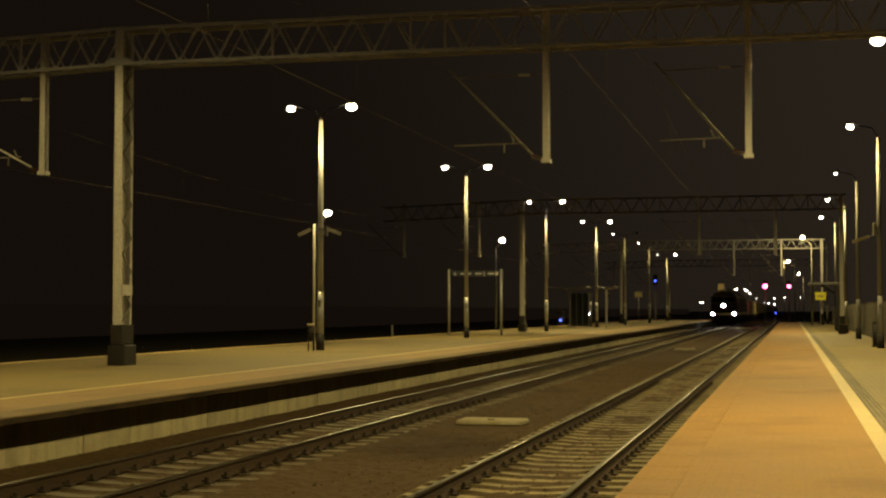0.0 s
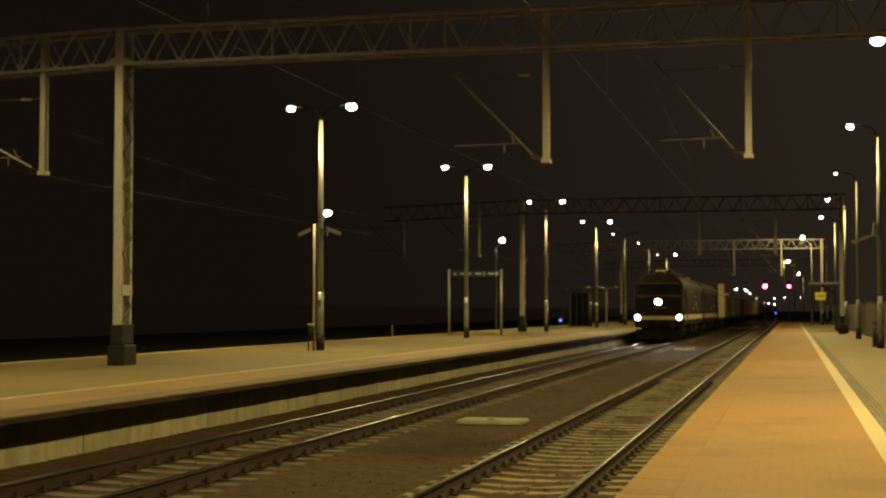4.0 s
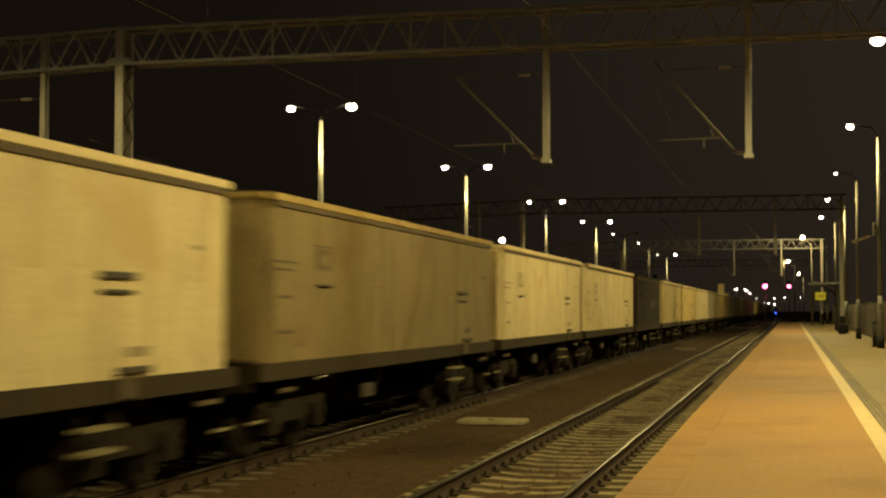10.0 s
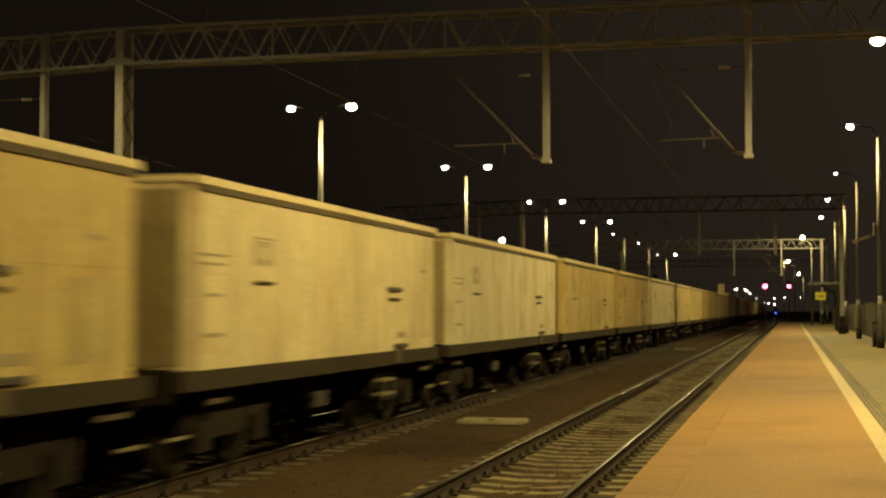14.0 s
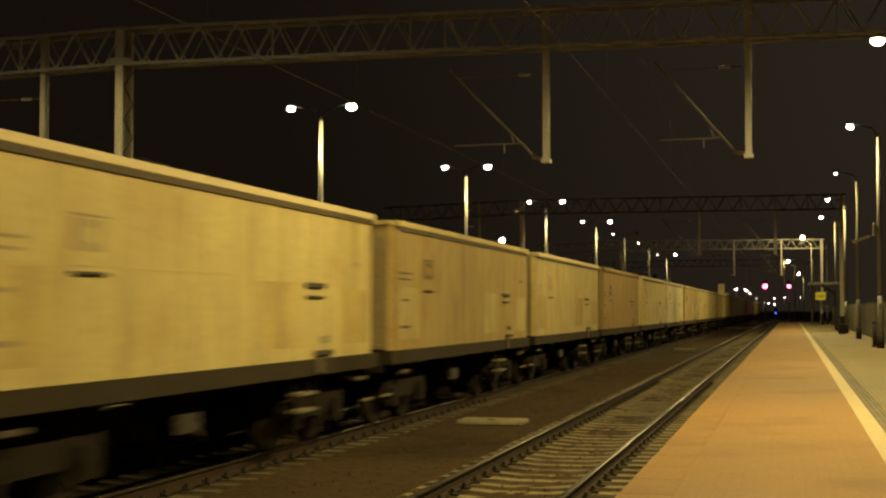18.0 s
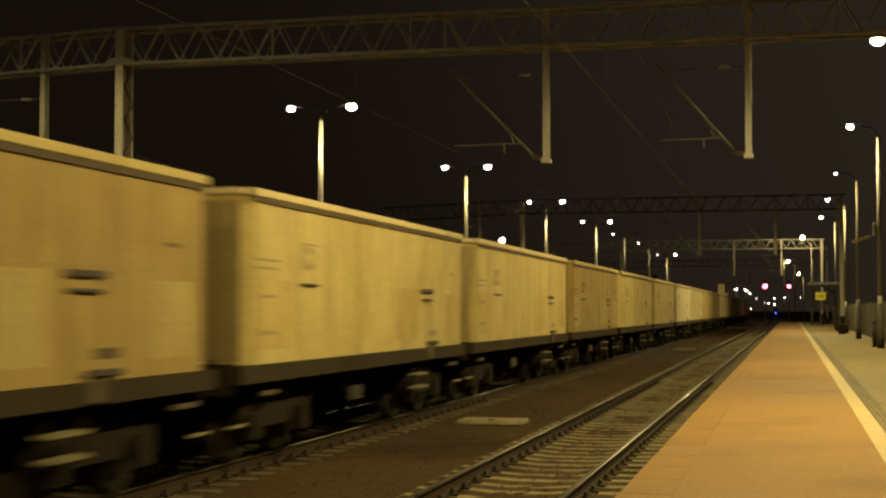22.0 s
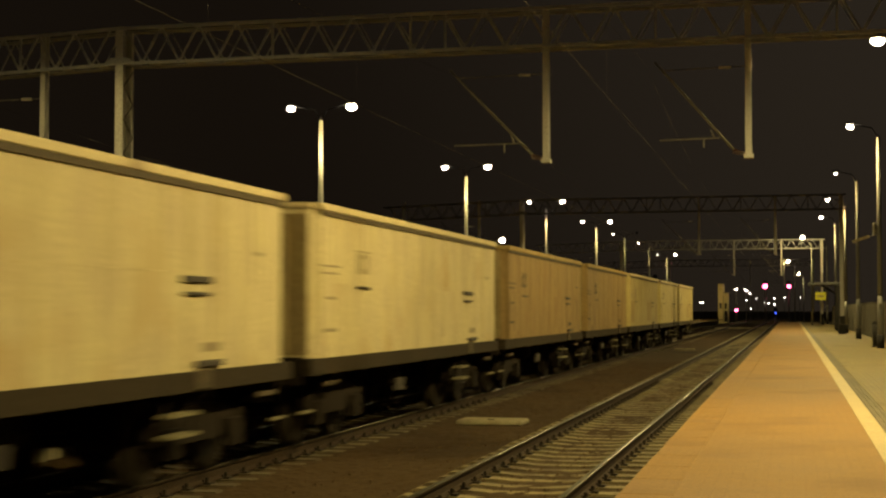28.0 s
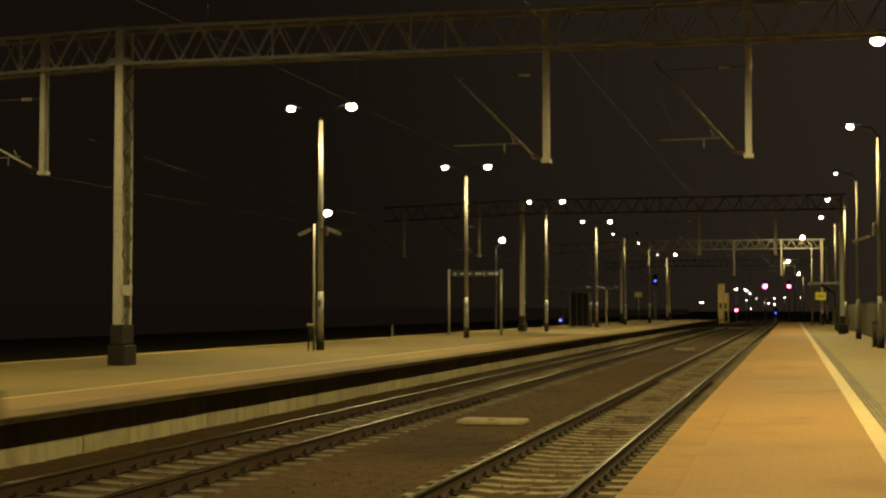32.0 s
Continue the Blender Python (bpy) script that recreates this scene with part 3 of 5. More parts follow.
def cantilever(parent, x, side, reach, rod=7.16, top=7.32):
    """A drop post with its inclined tube, insulators and registration arm."""
    p = part("drop_post", box(B(), x - 0.065, x + 0.065, -0.1, -0.08, 5.25, ZT), M_STEEL, parent, "pale drop post hanging from the truss")
    part("rear_channel", box(B(), x - 0.065, x + 0.065, 0.08, 0.1, 5.25, ZT), M_STEEL, p)
    for k in range(9):
        for xx in (x - 0.06, x + 0.06):
            part("lacing_bar", beam(B(), (xx, -0.08 * (-1) ** k, 5.35 + k * 0.33), (xx, 0.08 * (-1) ** k, 5.68 + k * 0.33), 0.01, 0.035), M_LATTICE, p)
    part("foot_plate", box(B(), x - 0.1, x + 0.1, -0.13, 0.13, 5.17, 5.255), M_STEEL, p)
    bm = B()
    tube(bm, (x + side * 0.32, 0, 5.36), (x + side * reach, 0, top), 0.026, n=8)
    part("inclined_tube", bm, M_TUBE if top > 7 else M_STEEL, p)
    bm = B()
    for k in range(6):
        t0 = 0.08 + k * 0.045
        tube(bm, (x + side * t0, 0, 5.24 + t0 * 0.25), (x + side * (t0 + 0.03), 0, 5.247 + t0 * 0.25), 0.055, 0.04, 8)
    tube(bm, (x + side * 0.05, 0, 5.25), (x + side * 0.36, 0, 5.38), 0.022, n=6)
    part("insulator", bm, M_INSUL, p)
    part("registration_arm", tube(B(), (x + side * 0.62, 0, 5.62), (x + side * (reach - 0.1), 0, 5.6), 0.017, n=8), M_TUBE, p)
    part("steady_bracket", beam(beam(B(), (x + side * 0.95, 0, 5.62), (x + side * 0.95, 0, 5.42), 0.03, 0.03), (x + side * 0.72, 0, 5.62), (x + side * 0.8, 0, 5.8), 0.03, 0.03), M_TUBE, p)
    part("tie_rod", tube(B(), (x, 0, rod), (x + side * (reach - 0.15), 0, rod - 0.03), 0.012, n=6), M_TUBE, p)
    bm = B()
    for k in range(5):
        t0 = 0.36 + k * 0.055
        tube(bm, (x + side * t0, 0, rod - 0.006), (x + side * (t0 + 0.04), 0, rod - 0.006), 0.045, 0.03, 8)
    part("rod_insulator", bm, M_GLAZE, p, "pale glazed insulator")


def catenary_gantry(y, far_posts, paint, mast_x):
    bar_left, bar_right, back_left, back_right, tie, upright = truss_bars(paint)
    g = thing("catenary_gantry", "tall steel lattice gantry spanning the tracks on pale masts", "gantry", pose(0, y, 0), group="gantries over the line")
    for yy in (-0.275, 0.275):
        for zz in (ZB, ZT):
            part("chord", box(B(), MAST_X, X1, yy - 0.04, yy + 0.04, zz - 0.035, zz + 0.035), paint, g)
            part("overhang_chord", beam(B(), (X0, yy, zz + droop(X0)), (MAST_X - 0.002, yy, zz), 0.08, 0.07), paint, g)
    for x in NODES:
        z = ZB + droop(x)
        for yy, a, b in ((-0.275, bar_left, bar_right), (0.275, back_left, back_right)):
            part("lattice_bar", a, None, g, at=pose(x, yy, z))
            part("lattice_bar", b, None, g, at=pose(x, yy, z))
        part("cross_tie", tie, None, g, at=pose(x, -0.275, z))
    for x in (-18.05, -11.6, -8.3, -7.5, -2.8, 1.0):
        part("upright", upright, None, g, at=pose(x, -0.275, ZB + droop(x)))
    for yy in (-0.33, 0.31):
        part("gusset", prism(B(), [(mast_x - 0.42, ZB - 0.03), (mast_x + 0.42, ZB - 0.03), (mast_x + 0.2, ZB + 0.14), (mast_x - 0.2, ZB + 0.14)], yy, yy + 0.012), paint, g, "gusset plate at the mast")
    lattice_mast(g, mast_x)
    lattice_mast(g, 2.86)
    cantilever(g, -0.85, -1, 2.0)
    cantilever(g, -5.25, -1, 2.2)
    for x in far_posts:
        cantilever(g, x, -1, 2.4, 7.03, 6.45 if x > -18 else 7.32)
    return g


catenary_gantry(31.66, (-17.55,), M_LATTICE, MAST_X)
catenary_gantry(141.2, (-18.55, -23.3), M_LATTICE, -16.05)
dull = catenary_gantry(86.6, (-18.55, -23.3), M_TRUSS_DULL, -15.86)
copy_thing(dull, pose(0, 196.0, 0))


def sweep(bm, pts, r, n=5):
    """One closed tube through the points."""
    rings = []
    for i, p in enumerate(pts):
        d = (Vector(pts[min(i + 1, len(pts) - 1)]) - Vector(pts[max(i - 1, 0)])).to_track_quat("Z", "Y")
        rings.append([bm.verts.new(Vector(p) + d @ Vector((r * math.cos(k * 2 * math.pi / n), r * math.sin(k * 2 * math.pi / n), 0))) for k in range(n)])
    for a, b in zip(rings, rings[1:]):
        for k in range(n):
            bm.faces.new((a[k], a[(k + 1) % n], b[(k + 1) % n], b[k]))
    bm.faces.new(rings[0][::-1]), bm.faces.new(rings[-1])
    return bm


def overhead_line(x):
    ys = (-23.0, 31.66, 86.6, 141.2, 196.0, 251.0)
    w = thing("overhead_line", "thin copper contact wire and messenger wire above the track", "wire", group="overhead wires")
    bm = B()
    tube(bm, (x, -60, 5.6), (x, 560, 5.6), 0.005, n=6)
    part("contact_wire", bm, M_WIRE, w)
    pts = [(x, a + (b - a) * k / 10, 7.3 - 3.6 * (k / 10) * (1 - k / 10)) for a, b in zip(ys, ys[1:]) for k in range(10)]
    part("messenger_wire", sweep(B(), pts, 0.0035), M_WIRE, w)
    for a, b in zip(ys[:4], ys[1:5]):
        for k in range(1, 8):
            u = k / 8
            part("dropper", tube(B(), (x, a + (b - a) * u, 5.6), (x, a + (b - a) * u, 7.3 - 3.6 * u * (1 - u)), 0.0016, n=4), M_WIRE, w)


for x in (XR, XL + 0.1, -19.95):
    overhead_line(x)


# ---- platform lamps ----
def lamp_light(x, y, z, power, parent, bare=False, wide=168):
    d = bpy.data.lights.new("lamp_light", "POINT" if bare else "SPOT")
    d.energy, d.color, d.shadow_soft_size = power, LAMP_COLOUR, 0.12
    if not bare:
        d.spot_size, d.spot_blend = radians(wide), 0.2
    o = new("lamp_light", d)
    o.location = (x, y, z)
    o.parent = parent
    return o


def luminaire(parent, side, reach, lit, z, power, wide):
    """An arm, a flat housing and the glass bowl below it."""
    a = part("arm", tube(tube(B(), (0, 0, z - 0.42), (side * 0.2, 0, z - 0.02), 0.022, n=8), (side * 0.2, 0, z - 0.02), (side * (reach - 0.2), 0, z + 0.12), 0.022, n=8), M_BLACK, parent, "dark thin arm")
    bm = B()
    c = side * reach
    size = (0.8 if side > 0 or reach > 1.05 else 0.7) * (1.0 if lit > 0.6 else 0.5)
    bmesh.ops.create_uvsphere(bm, u_segments=14, v_segments=8, radius=1, matrix=Matrix.LocRotScale((c, 0, z + 0.165), None, (0.2, 0.16, 0.05)))
    for f in bm.faces:
        f.smooth = True
    part("housing", bm, M_BLACK, a)
    bm = B()
    bmesh.ops.create_uvsphere(bm, u_segments=14, v_segments=8, radius=1, matrix=Matrix.LocRotScale((c, 0, z + 0.05), None, tuple(v * size for v in ((0.21, 0.17, 0.155) if side > 0 or reach > 1.05 else (0.185, 0.15, 0.13)))))
    for f in bm.faces:
        f.smooth = True
    part("bowl", bm, G_LAMP if lit else M_GLASS, a, "brightly lit glass bowl" if lit else "unlit glass bowl")
    if lit:
        lamp_light(c + side * 0.45, 0, z - 0.12, power * lit, parent, wide=wide)


def platform_lamp(x, y, z0, top, arms, group, power, paint, lower):
    label = "pale steel platform lamp with two lit heads" if len(arms) > 1 else "pale steel platform lamp with a lit head over the platform"
    if not any(lit for _, _, lit in arms):
        label = "pale steel platform lamp with an unlit head"
    p = thing("platform_lamp", label, "lamp post", pose(x, y, z0), group=group)
    bm = B()
    tube(bm, (0, 0, 1.9), (0, 0, top), 0.098, 0.064, 14), tube(bm, (0, 0, top), (0, 0, top + 0.12), 0.03, 0.012, 8)
    part("upper_pole", bm, paint, p, "bright slender upper tube")
    part("lower_pole", tube(B(), (0, 0, 0.5), (0, 0, 1.9), 0.112, 0.1, 14), lower, p, "thicker dull lower tube")
    part("foot", tube(B(), (0, 0, 0), (0, 0, 0.5), 0.135, 0.13, 14), M_BLACK, p, "black painted foot")
    part("hatch", box(B(), -0.05, 0.05, -0.115, -0.095, 1.4, 1.62), M_FENCE, p, "dull notice plate on the pole")
    for side, reach, lit in arms:
        luminaire(p, side, reach, lit, top + 0.36, power, 178 if x < -10 and y < 30 else 118 if x < -10 and 80 < y < 95 else 168)
    return p


LEFT_LAMPS = ((-14.95, 1.0, 7.47, 1, 1), (-14.95, 22.7, 7.47, 1, 1), (-14.87, 44.8, 7.5, 1, 1), (-14.86, 66.5, 7.63, 1, 1), (-14.56, 87.6, 7.53, 1, 1), (-14.3, 109.2, 7.58, 1, 1),
              (-14.17, 127.5, 7.6, 0.4, 0), (-13.76, 145.6, 7.6, 0.5, 0), (-14.44, 175.0, 7.52, 0.4, 1))
for x, y, top, a, b in LEFT_LAMPS:
    platform_lamp(x, y, ZL, top, ((-1, 1.04, a), (1, 1.04, b)), "lamps on the island platform", LAMP_POWER_LEFT * (1.5 if y > 40 else 1.0), M_POLE, M_POLE)
RIGHT_LAMPS = ((3.25, -17.0, 7.72, 1), (3.25, 1.0, 7.72, 1.12), (3.25, 19.0, 7.72, 1.15), (3.25, 37.1, 7.64, 0.88), (3.14, 54.6, 7.66, 0.8), (3.16, 72.6, 7.6, 0.35), (3.2, 89.8, 7.6, 1.0), (3.14, 107.2, 7.62, 0.75), (3.42, 145.0, 7.6, 0))
for x, y, top, a in RIGHT_LAMPS:
    platform_lamp(x, y, ZR, top, ((-1, 1.1 if y < 40 else 0.98, a),), "lamps on the near platform", LAMP_POWER_RIGHT, M_POLE_DULL, M_POLE_DULL)

# ---- things on and by the platforms ----
def station_sign():
    s = thing("station_sign", "dark station name board on two pale posts", "sign", pose(0, 73.5, ZL))
    for x in (-17.35, -14.57):
        part("post", tube(B(), (x, 0, 0), (x, 0, 3.42), 0.06, n=12), M_POLE, s)
    b = part("board", box(B(), -17.24, -14.68, -0.04, 0.04, 3.03, 3.37, 0.01), M_SIGN, s, "dark blue board")
    for x, w in ((-16.72, 0.3), (-16.36, 0.22), (-15.95, 0.34), (-15.25, 0.3)):
        part("lettering_bar", box(B(), x, x + w, -0.046, -0.04, 3.15, 3.23), M_SIGNTEXT, b)
    for digit, x in (("4", -17.1), ("2", -15.55)):
        curve = bpy.data.curves.new("platform_number", "FONT")
        curve.body, curve.size, curve.extrude = digit, 0.3, 0.004
        sample = bpy.data.objects.new("platform_number", curve)
        me = bpy.data.meshes.new_from_object(sample)
        me.materials.clear()
        me.materials.append(M_SIGNTEXT)
        bpy.data.objects.remove(sample)
        part("platform_number", me, None, b, "pale platform number", at=pose(x, -0.05, 3.08, 90))
    part("ring", tube(B(), (-14.8, -0.05, 3.19), (-14.8, -0.04, 3.19), 0.09, n=14), M_SIGNTEXT, b)


def shelter_left():
    s = thing("waiting_shelter", "small dark glazed waiting shelter under a shallow butterfly roof", "shelter", pose(-16.03, 107.2, ZL))
    for c, w in ((0.0, 1.42), (2.72, 0.75)):
        for side in (-1, 1):
            wing = [(c + side * 0.03, 2.8), (c + side * w, 2.95), (c + side * w, 3.06), (c + side * 0.03, 2.92)]
            part("roof_wing", prism(B(), wing, -1.3, 1.3), M_POLE_DULL, s, "grey sloping roof sheet")
            part("roof_bracket", beam(B(), (c + side * 0.04, 0, 2.45), (c + side * w * 0.6, 0, 2.84), 0.05, 0.05), M_POLE_DULL, s)
        part("post", box(B(), c - 0.07, c + 0.07, -0.07, 0.07, 0, 2.9, 0.01), M_STEEL, s, "pale centre post")
    for x in (0.19, 0.62, 1.07, 1.5):
        for y in (-0.85, 0.85):
            part("glazing_bar", box(B(), x - 0.025, x + 0.025, y - 0.025, y + 0.025, 0, 2.6), M_CANOPY, s)
    for x in (0.405, 0.845, 1.285):
        part("glass_panel", box(B(), x - 0.19, x + 0.19, -0.86, -0.845, 0.1, 2.55), M_GLASS, s)
        part("back_panel", box(B(), x - 0.19, x + 0.19, 0.845, 0.86, 0.1, 2.55), M_GLASS, s)
    for x in (0.18, 1.52):
        part("side_panel", box(B(), x - 0.01, x + 0.01, -0.82, 0.82, 0.1, 2.55), M_GLASS, s)
    part("bench", box(B(), 0.3, 1.4, 0.35, 0.75, 0.4, 0.46, 0.01), M_SIGN, s)
    part("timetable", box(B(), 1.6, 1.76, -0.98, -0.93, 1.3, 1.7, 0.01), M_CONC, s, "pale notice case")
    part("notice_leg", box(B(), 1.66, 1.7, -0.97, -0.94, 0.0, 1.3), M_CANOPY, s)


def shelter_right():
    s = thing("platform_canopy", "small dark platform canopy with grey roof edge", "canopy", pose(2.2, 101.0, ZR))
    part("roof", box(B(), -1.05, 1.0, -2.4, 2.4, 3.05, 3.22, 0.03), M_CANOPY, s, "dark grey roof slab")
    for y in (-2.1, 0, 2.1):
        part("post", box(B(), 0.72, 0.88, y - 0.08, y + 0.08, 0, 3.05), M_BLACK, s)
        part("bracket", beam(B(), (0.75, y, 2.5), (-0.2, y, 3.05), 0.06, 0.06), M_BLACK, s)
    part("back_panel", box(B(), 0.86, 0.9, -2.1, 2.1, 0.1, 2.6), M_GLASS, s)
    part("bench", box(B(), 0.3, 0.75, -1.6, 1.6, 0.42, 0.47, 0.01), M_SIGN, s)


def fence():
    f = thing("fence", "grey panel fence along the back of the platform", "fence")
    post = mesh_of(box(B(), -0.05, 0.05, -0.05, 0.05, ZR, ZR + 1.78), "post", M_FENCE)
    bm = B()
    box(bm, -0.02, 0.02, -0.93, 0.93, 0.08, 1.68)
    for k in range(9):
        box(bm, -0.032, -0.02, -0.9 + k * 0.2, -0.82 + k * 0.2, 0.1, 1.66)
    panel = mesh_of(bm, "panel", M_FENCE)
    for k in range(52):
        y = 44.0 + 2.0 * k
        part("post", post, None, f, at=pose(3.95, y, 0))
        part("panel", panel, None, f, at=pose(3.95, y + 1.0, ZR))


def litter_bin(x, y, z):
    s = thing("litter_bin", "dark litter bin with pale lid on two legs", "bin", pose(x, y, z))
    for dx in (-0.09, 0.09):
        part("leg", box(B(), dx - 0.02, dx + 0.02, -0.02, 0.02, 0, 0.75), M_BLACK, s)
    part("body", tube(B(), (0, -0.03, 0.35), (0, -0.03, 0.78), 0.08, 0.11, 12), M_BLACK, s)
    part("lid", tube(B(), (0, -0.03, 0.79), (0, -0.03, 0.87), 0.14, 0.12, 12), M_CONC, s, "pale lid")


def waste_bin(x, y, z):
    s = thing("waste_bin", "dark round waste bin beside a lamp post", "bin", pose(x, y, z))
    part("body", tube(B(), (0, 0, 0.06), (0, 0, 0.86), 0.17, 0.19, 16), M_BLACK, s)
    part("hood", tube(B(), (0, 0, 0.87), (0, 0, 0.98), 0.2, 0.12, 16), M_BLACK, s)
    part("base_plate", tube(B(), (0, 0, 0), (0, 0, 0.055), 0.2, n=16), M_CONC_DARK, s)


def street_lamp(x, y, ztop, head, bowl, label, base=GROUND, reach=0.45, rad=0.06, size=0.22, power=0):
    s = thing("street_lamp", label, "street lamp", pose(x, y, base), group="lamps beyond the station")
    h = ztop - base
    part("pole", tube(B(), (0, 0, 0), (0, 0, h), rad * 1.3, rad * 0.7, 10), M_POLE_DULL, s)
    if reach:
        part("arm", tube(B(), (0, 0, h - 0.05), (reach, 0, h + 0.42), 0.03, n=6), M_TUBE, s)
    bm = B()
    bmesh.ops.create_uvsphere(bm, u_segments=12, v_segments=7, radius=1, matrix=Matrix.LocRotScale((reach, -0.05, h + (0.5 if reach else 0.1)), None, (size, size * 0.7, size * 0.8)))
    for f in bm.faces:
        f.smooth = True
    part("bowl", bm, bowl, s, head)
    if power:
        lamp_light(reach - 0.3, -0.3, h + 0.3, power, s, True)
    return s


def loudspeaker_post():
    s = thing("loudspeaker_post", "slim pale pipe with two slanted loudspeaker horns by a lamp post", "loudspeaker", pose(-14.87, 44.6, ZL))
    part("post", tube(B(), (-0.15, 0, 0), (-0.15, 0, 4.1), 0.045, 0.04, 10), M_STEEL, s)
    part("cross_bar", beam(B(), (-0.3, 0, 3.93), (0.36, 0, 3.93), 0.03, 0.03), M_TUBE, s)
    for sx, x0, z0, x1, z1 in ((-1, -0.28, 3.92, -0.69, 3.74), (1, 0.33, 3.92, 0.74, 3.76)):
        part("horn", beam(B(), (x0, 0, z0), (x1, 0, z1), 0.05, 0.1), M_STEEL, s, "pale slanted horn")
    part("junction_box", box(B(), 0.24, 0.31, -0.06, 0.06, 3.7, 4.0, 0.01), M_FENCE, s)


def loudspeaker():
    s = thing("loudspeaker", "pale slanted loudspeaker with its box fixed to a lamp post", "loudspeaker", pose(3.14, 54.6, ZR))
    part("box", box(B(), -0.22, -0.1, -0.1, 0.1, 4.1, 4.55, 0.02), M_FENCE, s)
    part("bracket", tube(B(), (-0.14, 0, 4.12), (-0.4, 0, 4.02), 0.02, n=6), M_TUBE, s)
    part("horn", beam(B(), (-0.36, 0, 4.06), (-0.95, 0, 3.86), 0.05, 0.11), M_CONC, s, "pale horn")


def track_crossing():
    s = thing("track_crossing", "pale worn boards of a foot crossing between the rails", "crossing", pose(0, 163.0, 0))
    for x0, x1 in ((-9.7, -8.5), (-8.26, -7.0), (-6.75, -3.9), (-3.65, -2.4), (-2.15, -1.2)):
        for k in range(5):
            part("board", box(B(), x0, x1, k * 0.62, k * 0.62 + 0.58, -0.2, -0.03), M_CONC, s)


def concrete_cover(y, x, w):
    s = thing("concrete_cover", "pale concrete cover slab lying on the ballast", "slab", pose(x, y, -0.24), group="covers between the tracks")
    bm = box(B(), -w / 2, w / 2, -0.4, 0.4, 0, 0.1, 0.03)
    part("slab", bm, M_CONC, s)
    part("lifting_eye", box(B(), -0.06, 0.06, -0.2, -0.1, 0.1, 0.112), M_CLIP, s)


def signal(x, y, z, red, label, base=GROUND, white=False, size=0.2):
    s = thing("railway_signal", label, "signal", pose(x, y, base), group="signals")
    h = z - base
    part("post", tube(B(), (0, 0, 0), (0, 0, h + 0.3), 0.09, 0.08, 10), M_STEEL, s)
    part("head", box(B(), -0.28, 0.28, -0.16, 0.12, h - 0.55, h + 0.85, 0.04), M_BLACK, s, "black signal head")
    part("lens", tube(B(), (0, -0.3, h), (0, -0.16, h), size, n=16), red, s, "glowing lens")
    part("hood", tube(B(), (0, -0.2, h + size + 0.05), (0, -0.5, h + size + 0.03), size * 0.5, n=8), M_BLACK, s)
    if white:
        part("upper_plate", box(B(), -0.16, 0.16, -0.18, -0.162, h + 0.35, h + 0.62), M_CONC, s, "pale plate")
    part("ladder", box(box(B(), -0.2, -0.17, 0.14, 0.17, 0, h), 0.17, 0.2, 0.14, 0.17, 0, h), M_STEEL, s)


def notice_board(x, y, z, w, h, material, label, base):
    s = thing("notice_board", label, "board", pose(x, y, base))
    part("post", tube(B(), (0, 0.05, 0), (0, 0.05, z - base + h / 2), 0.04, n=8), M_POLE, s)
    b = part("panel", box(B(), -w / 2, w / 2, -0.03, 0.02, z - base - h / 2, z - base + h / 2, 0.01), material, s)
    part("marking", box(B(), -w * 0.3, w * 0.35, -0.036, -0.03, z - base - h * 0.12, z - base + h * 0.1), M_MARK, b)


def far_house():
    s = thing("lineside_house", "small yellow plastered lineside house lit by a lamp", "house", pose(-12.6, 262.0, GROUND))
    part("wall", box(B(), 0.0, 0.86, 0, 6, 0, 6.98), M_PLASTER, s)
    part("wall", box(B(), 0.98, 1.66, 0.4, 6, 0, 5.37), M_PLASTER, s)
    for x0, x1, z in ((-0.06, 0.92, 6.984), (0.93, 1.72, 5.374)):
        part("roof", prism(B(), [(x0, z), (x1, z), (x1 - 0.05, z + 0.12), (x0 + 0.05, z + 0.12)], 0.05, 6.3), M_ROOF, s)
    for x, y in ((0.2, 0.0), (1.1, 0.4)):
        w = part("window", box(B(), x, x + 0.4, y - 0.02, y + 0.03, 2.6, 3.6), M_GLASS, s)
        part("sill", box(B(), x - 0.05, x + 0.45, y - 0.06, y - 0.02, 2.52, 2.58), M_CONC, w)
    part("door", box(B(), 1.05, 1.6, 0.36, 0.41, 0.3, 2.2), M_BLACK, s)
    lamp_light(1.4, -5.0, 4.6, 330, s, True)


def marker_post(x, y, top):
    s = thing("marker_post", "short pale marker post in the dark ground behind the platform", "post", pose(x, y, GROUND))
    part("stake", box(B(), -0.05, 0.05, -0.04, 0.04, 0, top - GROUND, 0.01), M_POLE_DULL, s)
    part("foot", box(B(), -0.1, 0.1, -0.1, 0.1, 0, 0.06, 0.01), M_CONC_DARK, s)


# added wall whose glow blends the horizon into the sky
solid("backdrop", box(B(), -62, -61, -40, 900, GROUND, 2.4), G_VEIL, "added wall with a faint sky-like glow, standing for the dark distance", "backdrop", kind="structure")
station_sign()
shelter_left()
shelter_right()
fence()
litter_bin(-15.0, 44.25, ZL)
waste_bin(3.12, 56.4, ZR)
loudspeaker_post()
loudspeaker()
track_crossing()
concrete_cover(26.75, -5.47, 1.25)
concrete_cover(78.0, -5.52, 1.05)
far_house()
marker_post(-20.56, 74.0, 1.1)
street_lamp(-20.2, 60.5, 5.65, "brightly lit glass", G_LAMP, "grey street lamp with a lit head behind the platform", size=0.17)
street_lamp(-19.7, 97.5, 6.19, "brightly lit glass", G_LAMP, "grey street lamp with a lit head behind the platform", size=0.2)
street_lamp(-18.75, 103.0, 5.2, "unlit glass", M_GLASS, "grey unlit street lamp behind the platform", size=0.1, reach=0.1)
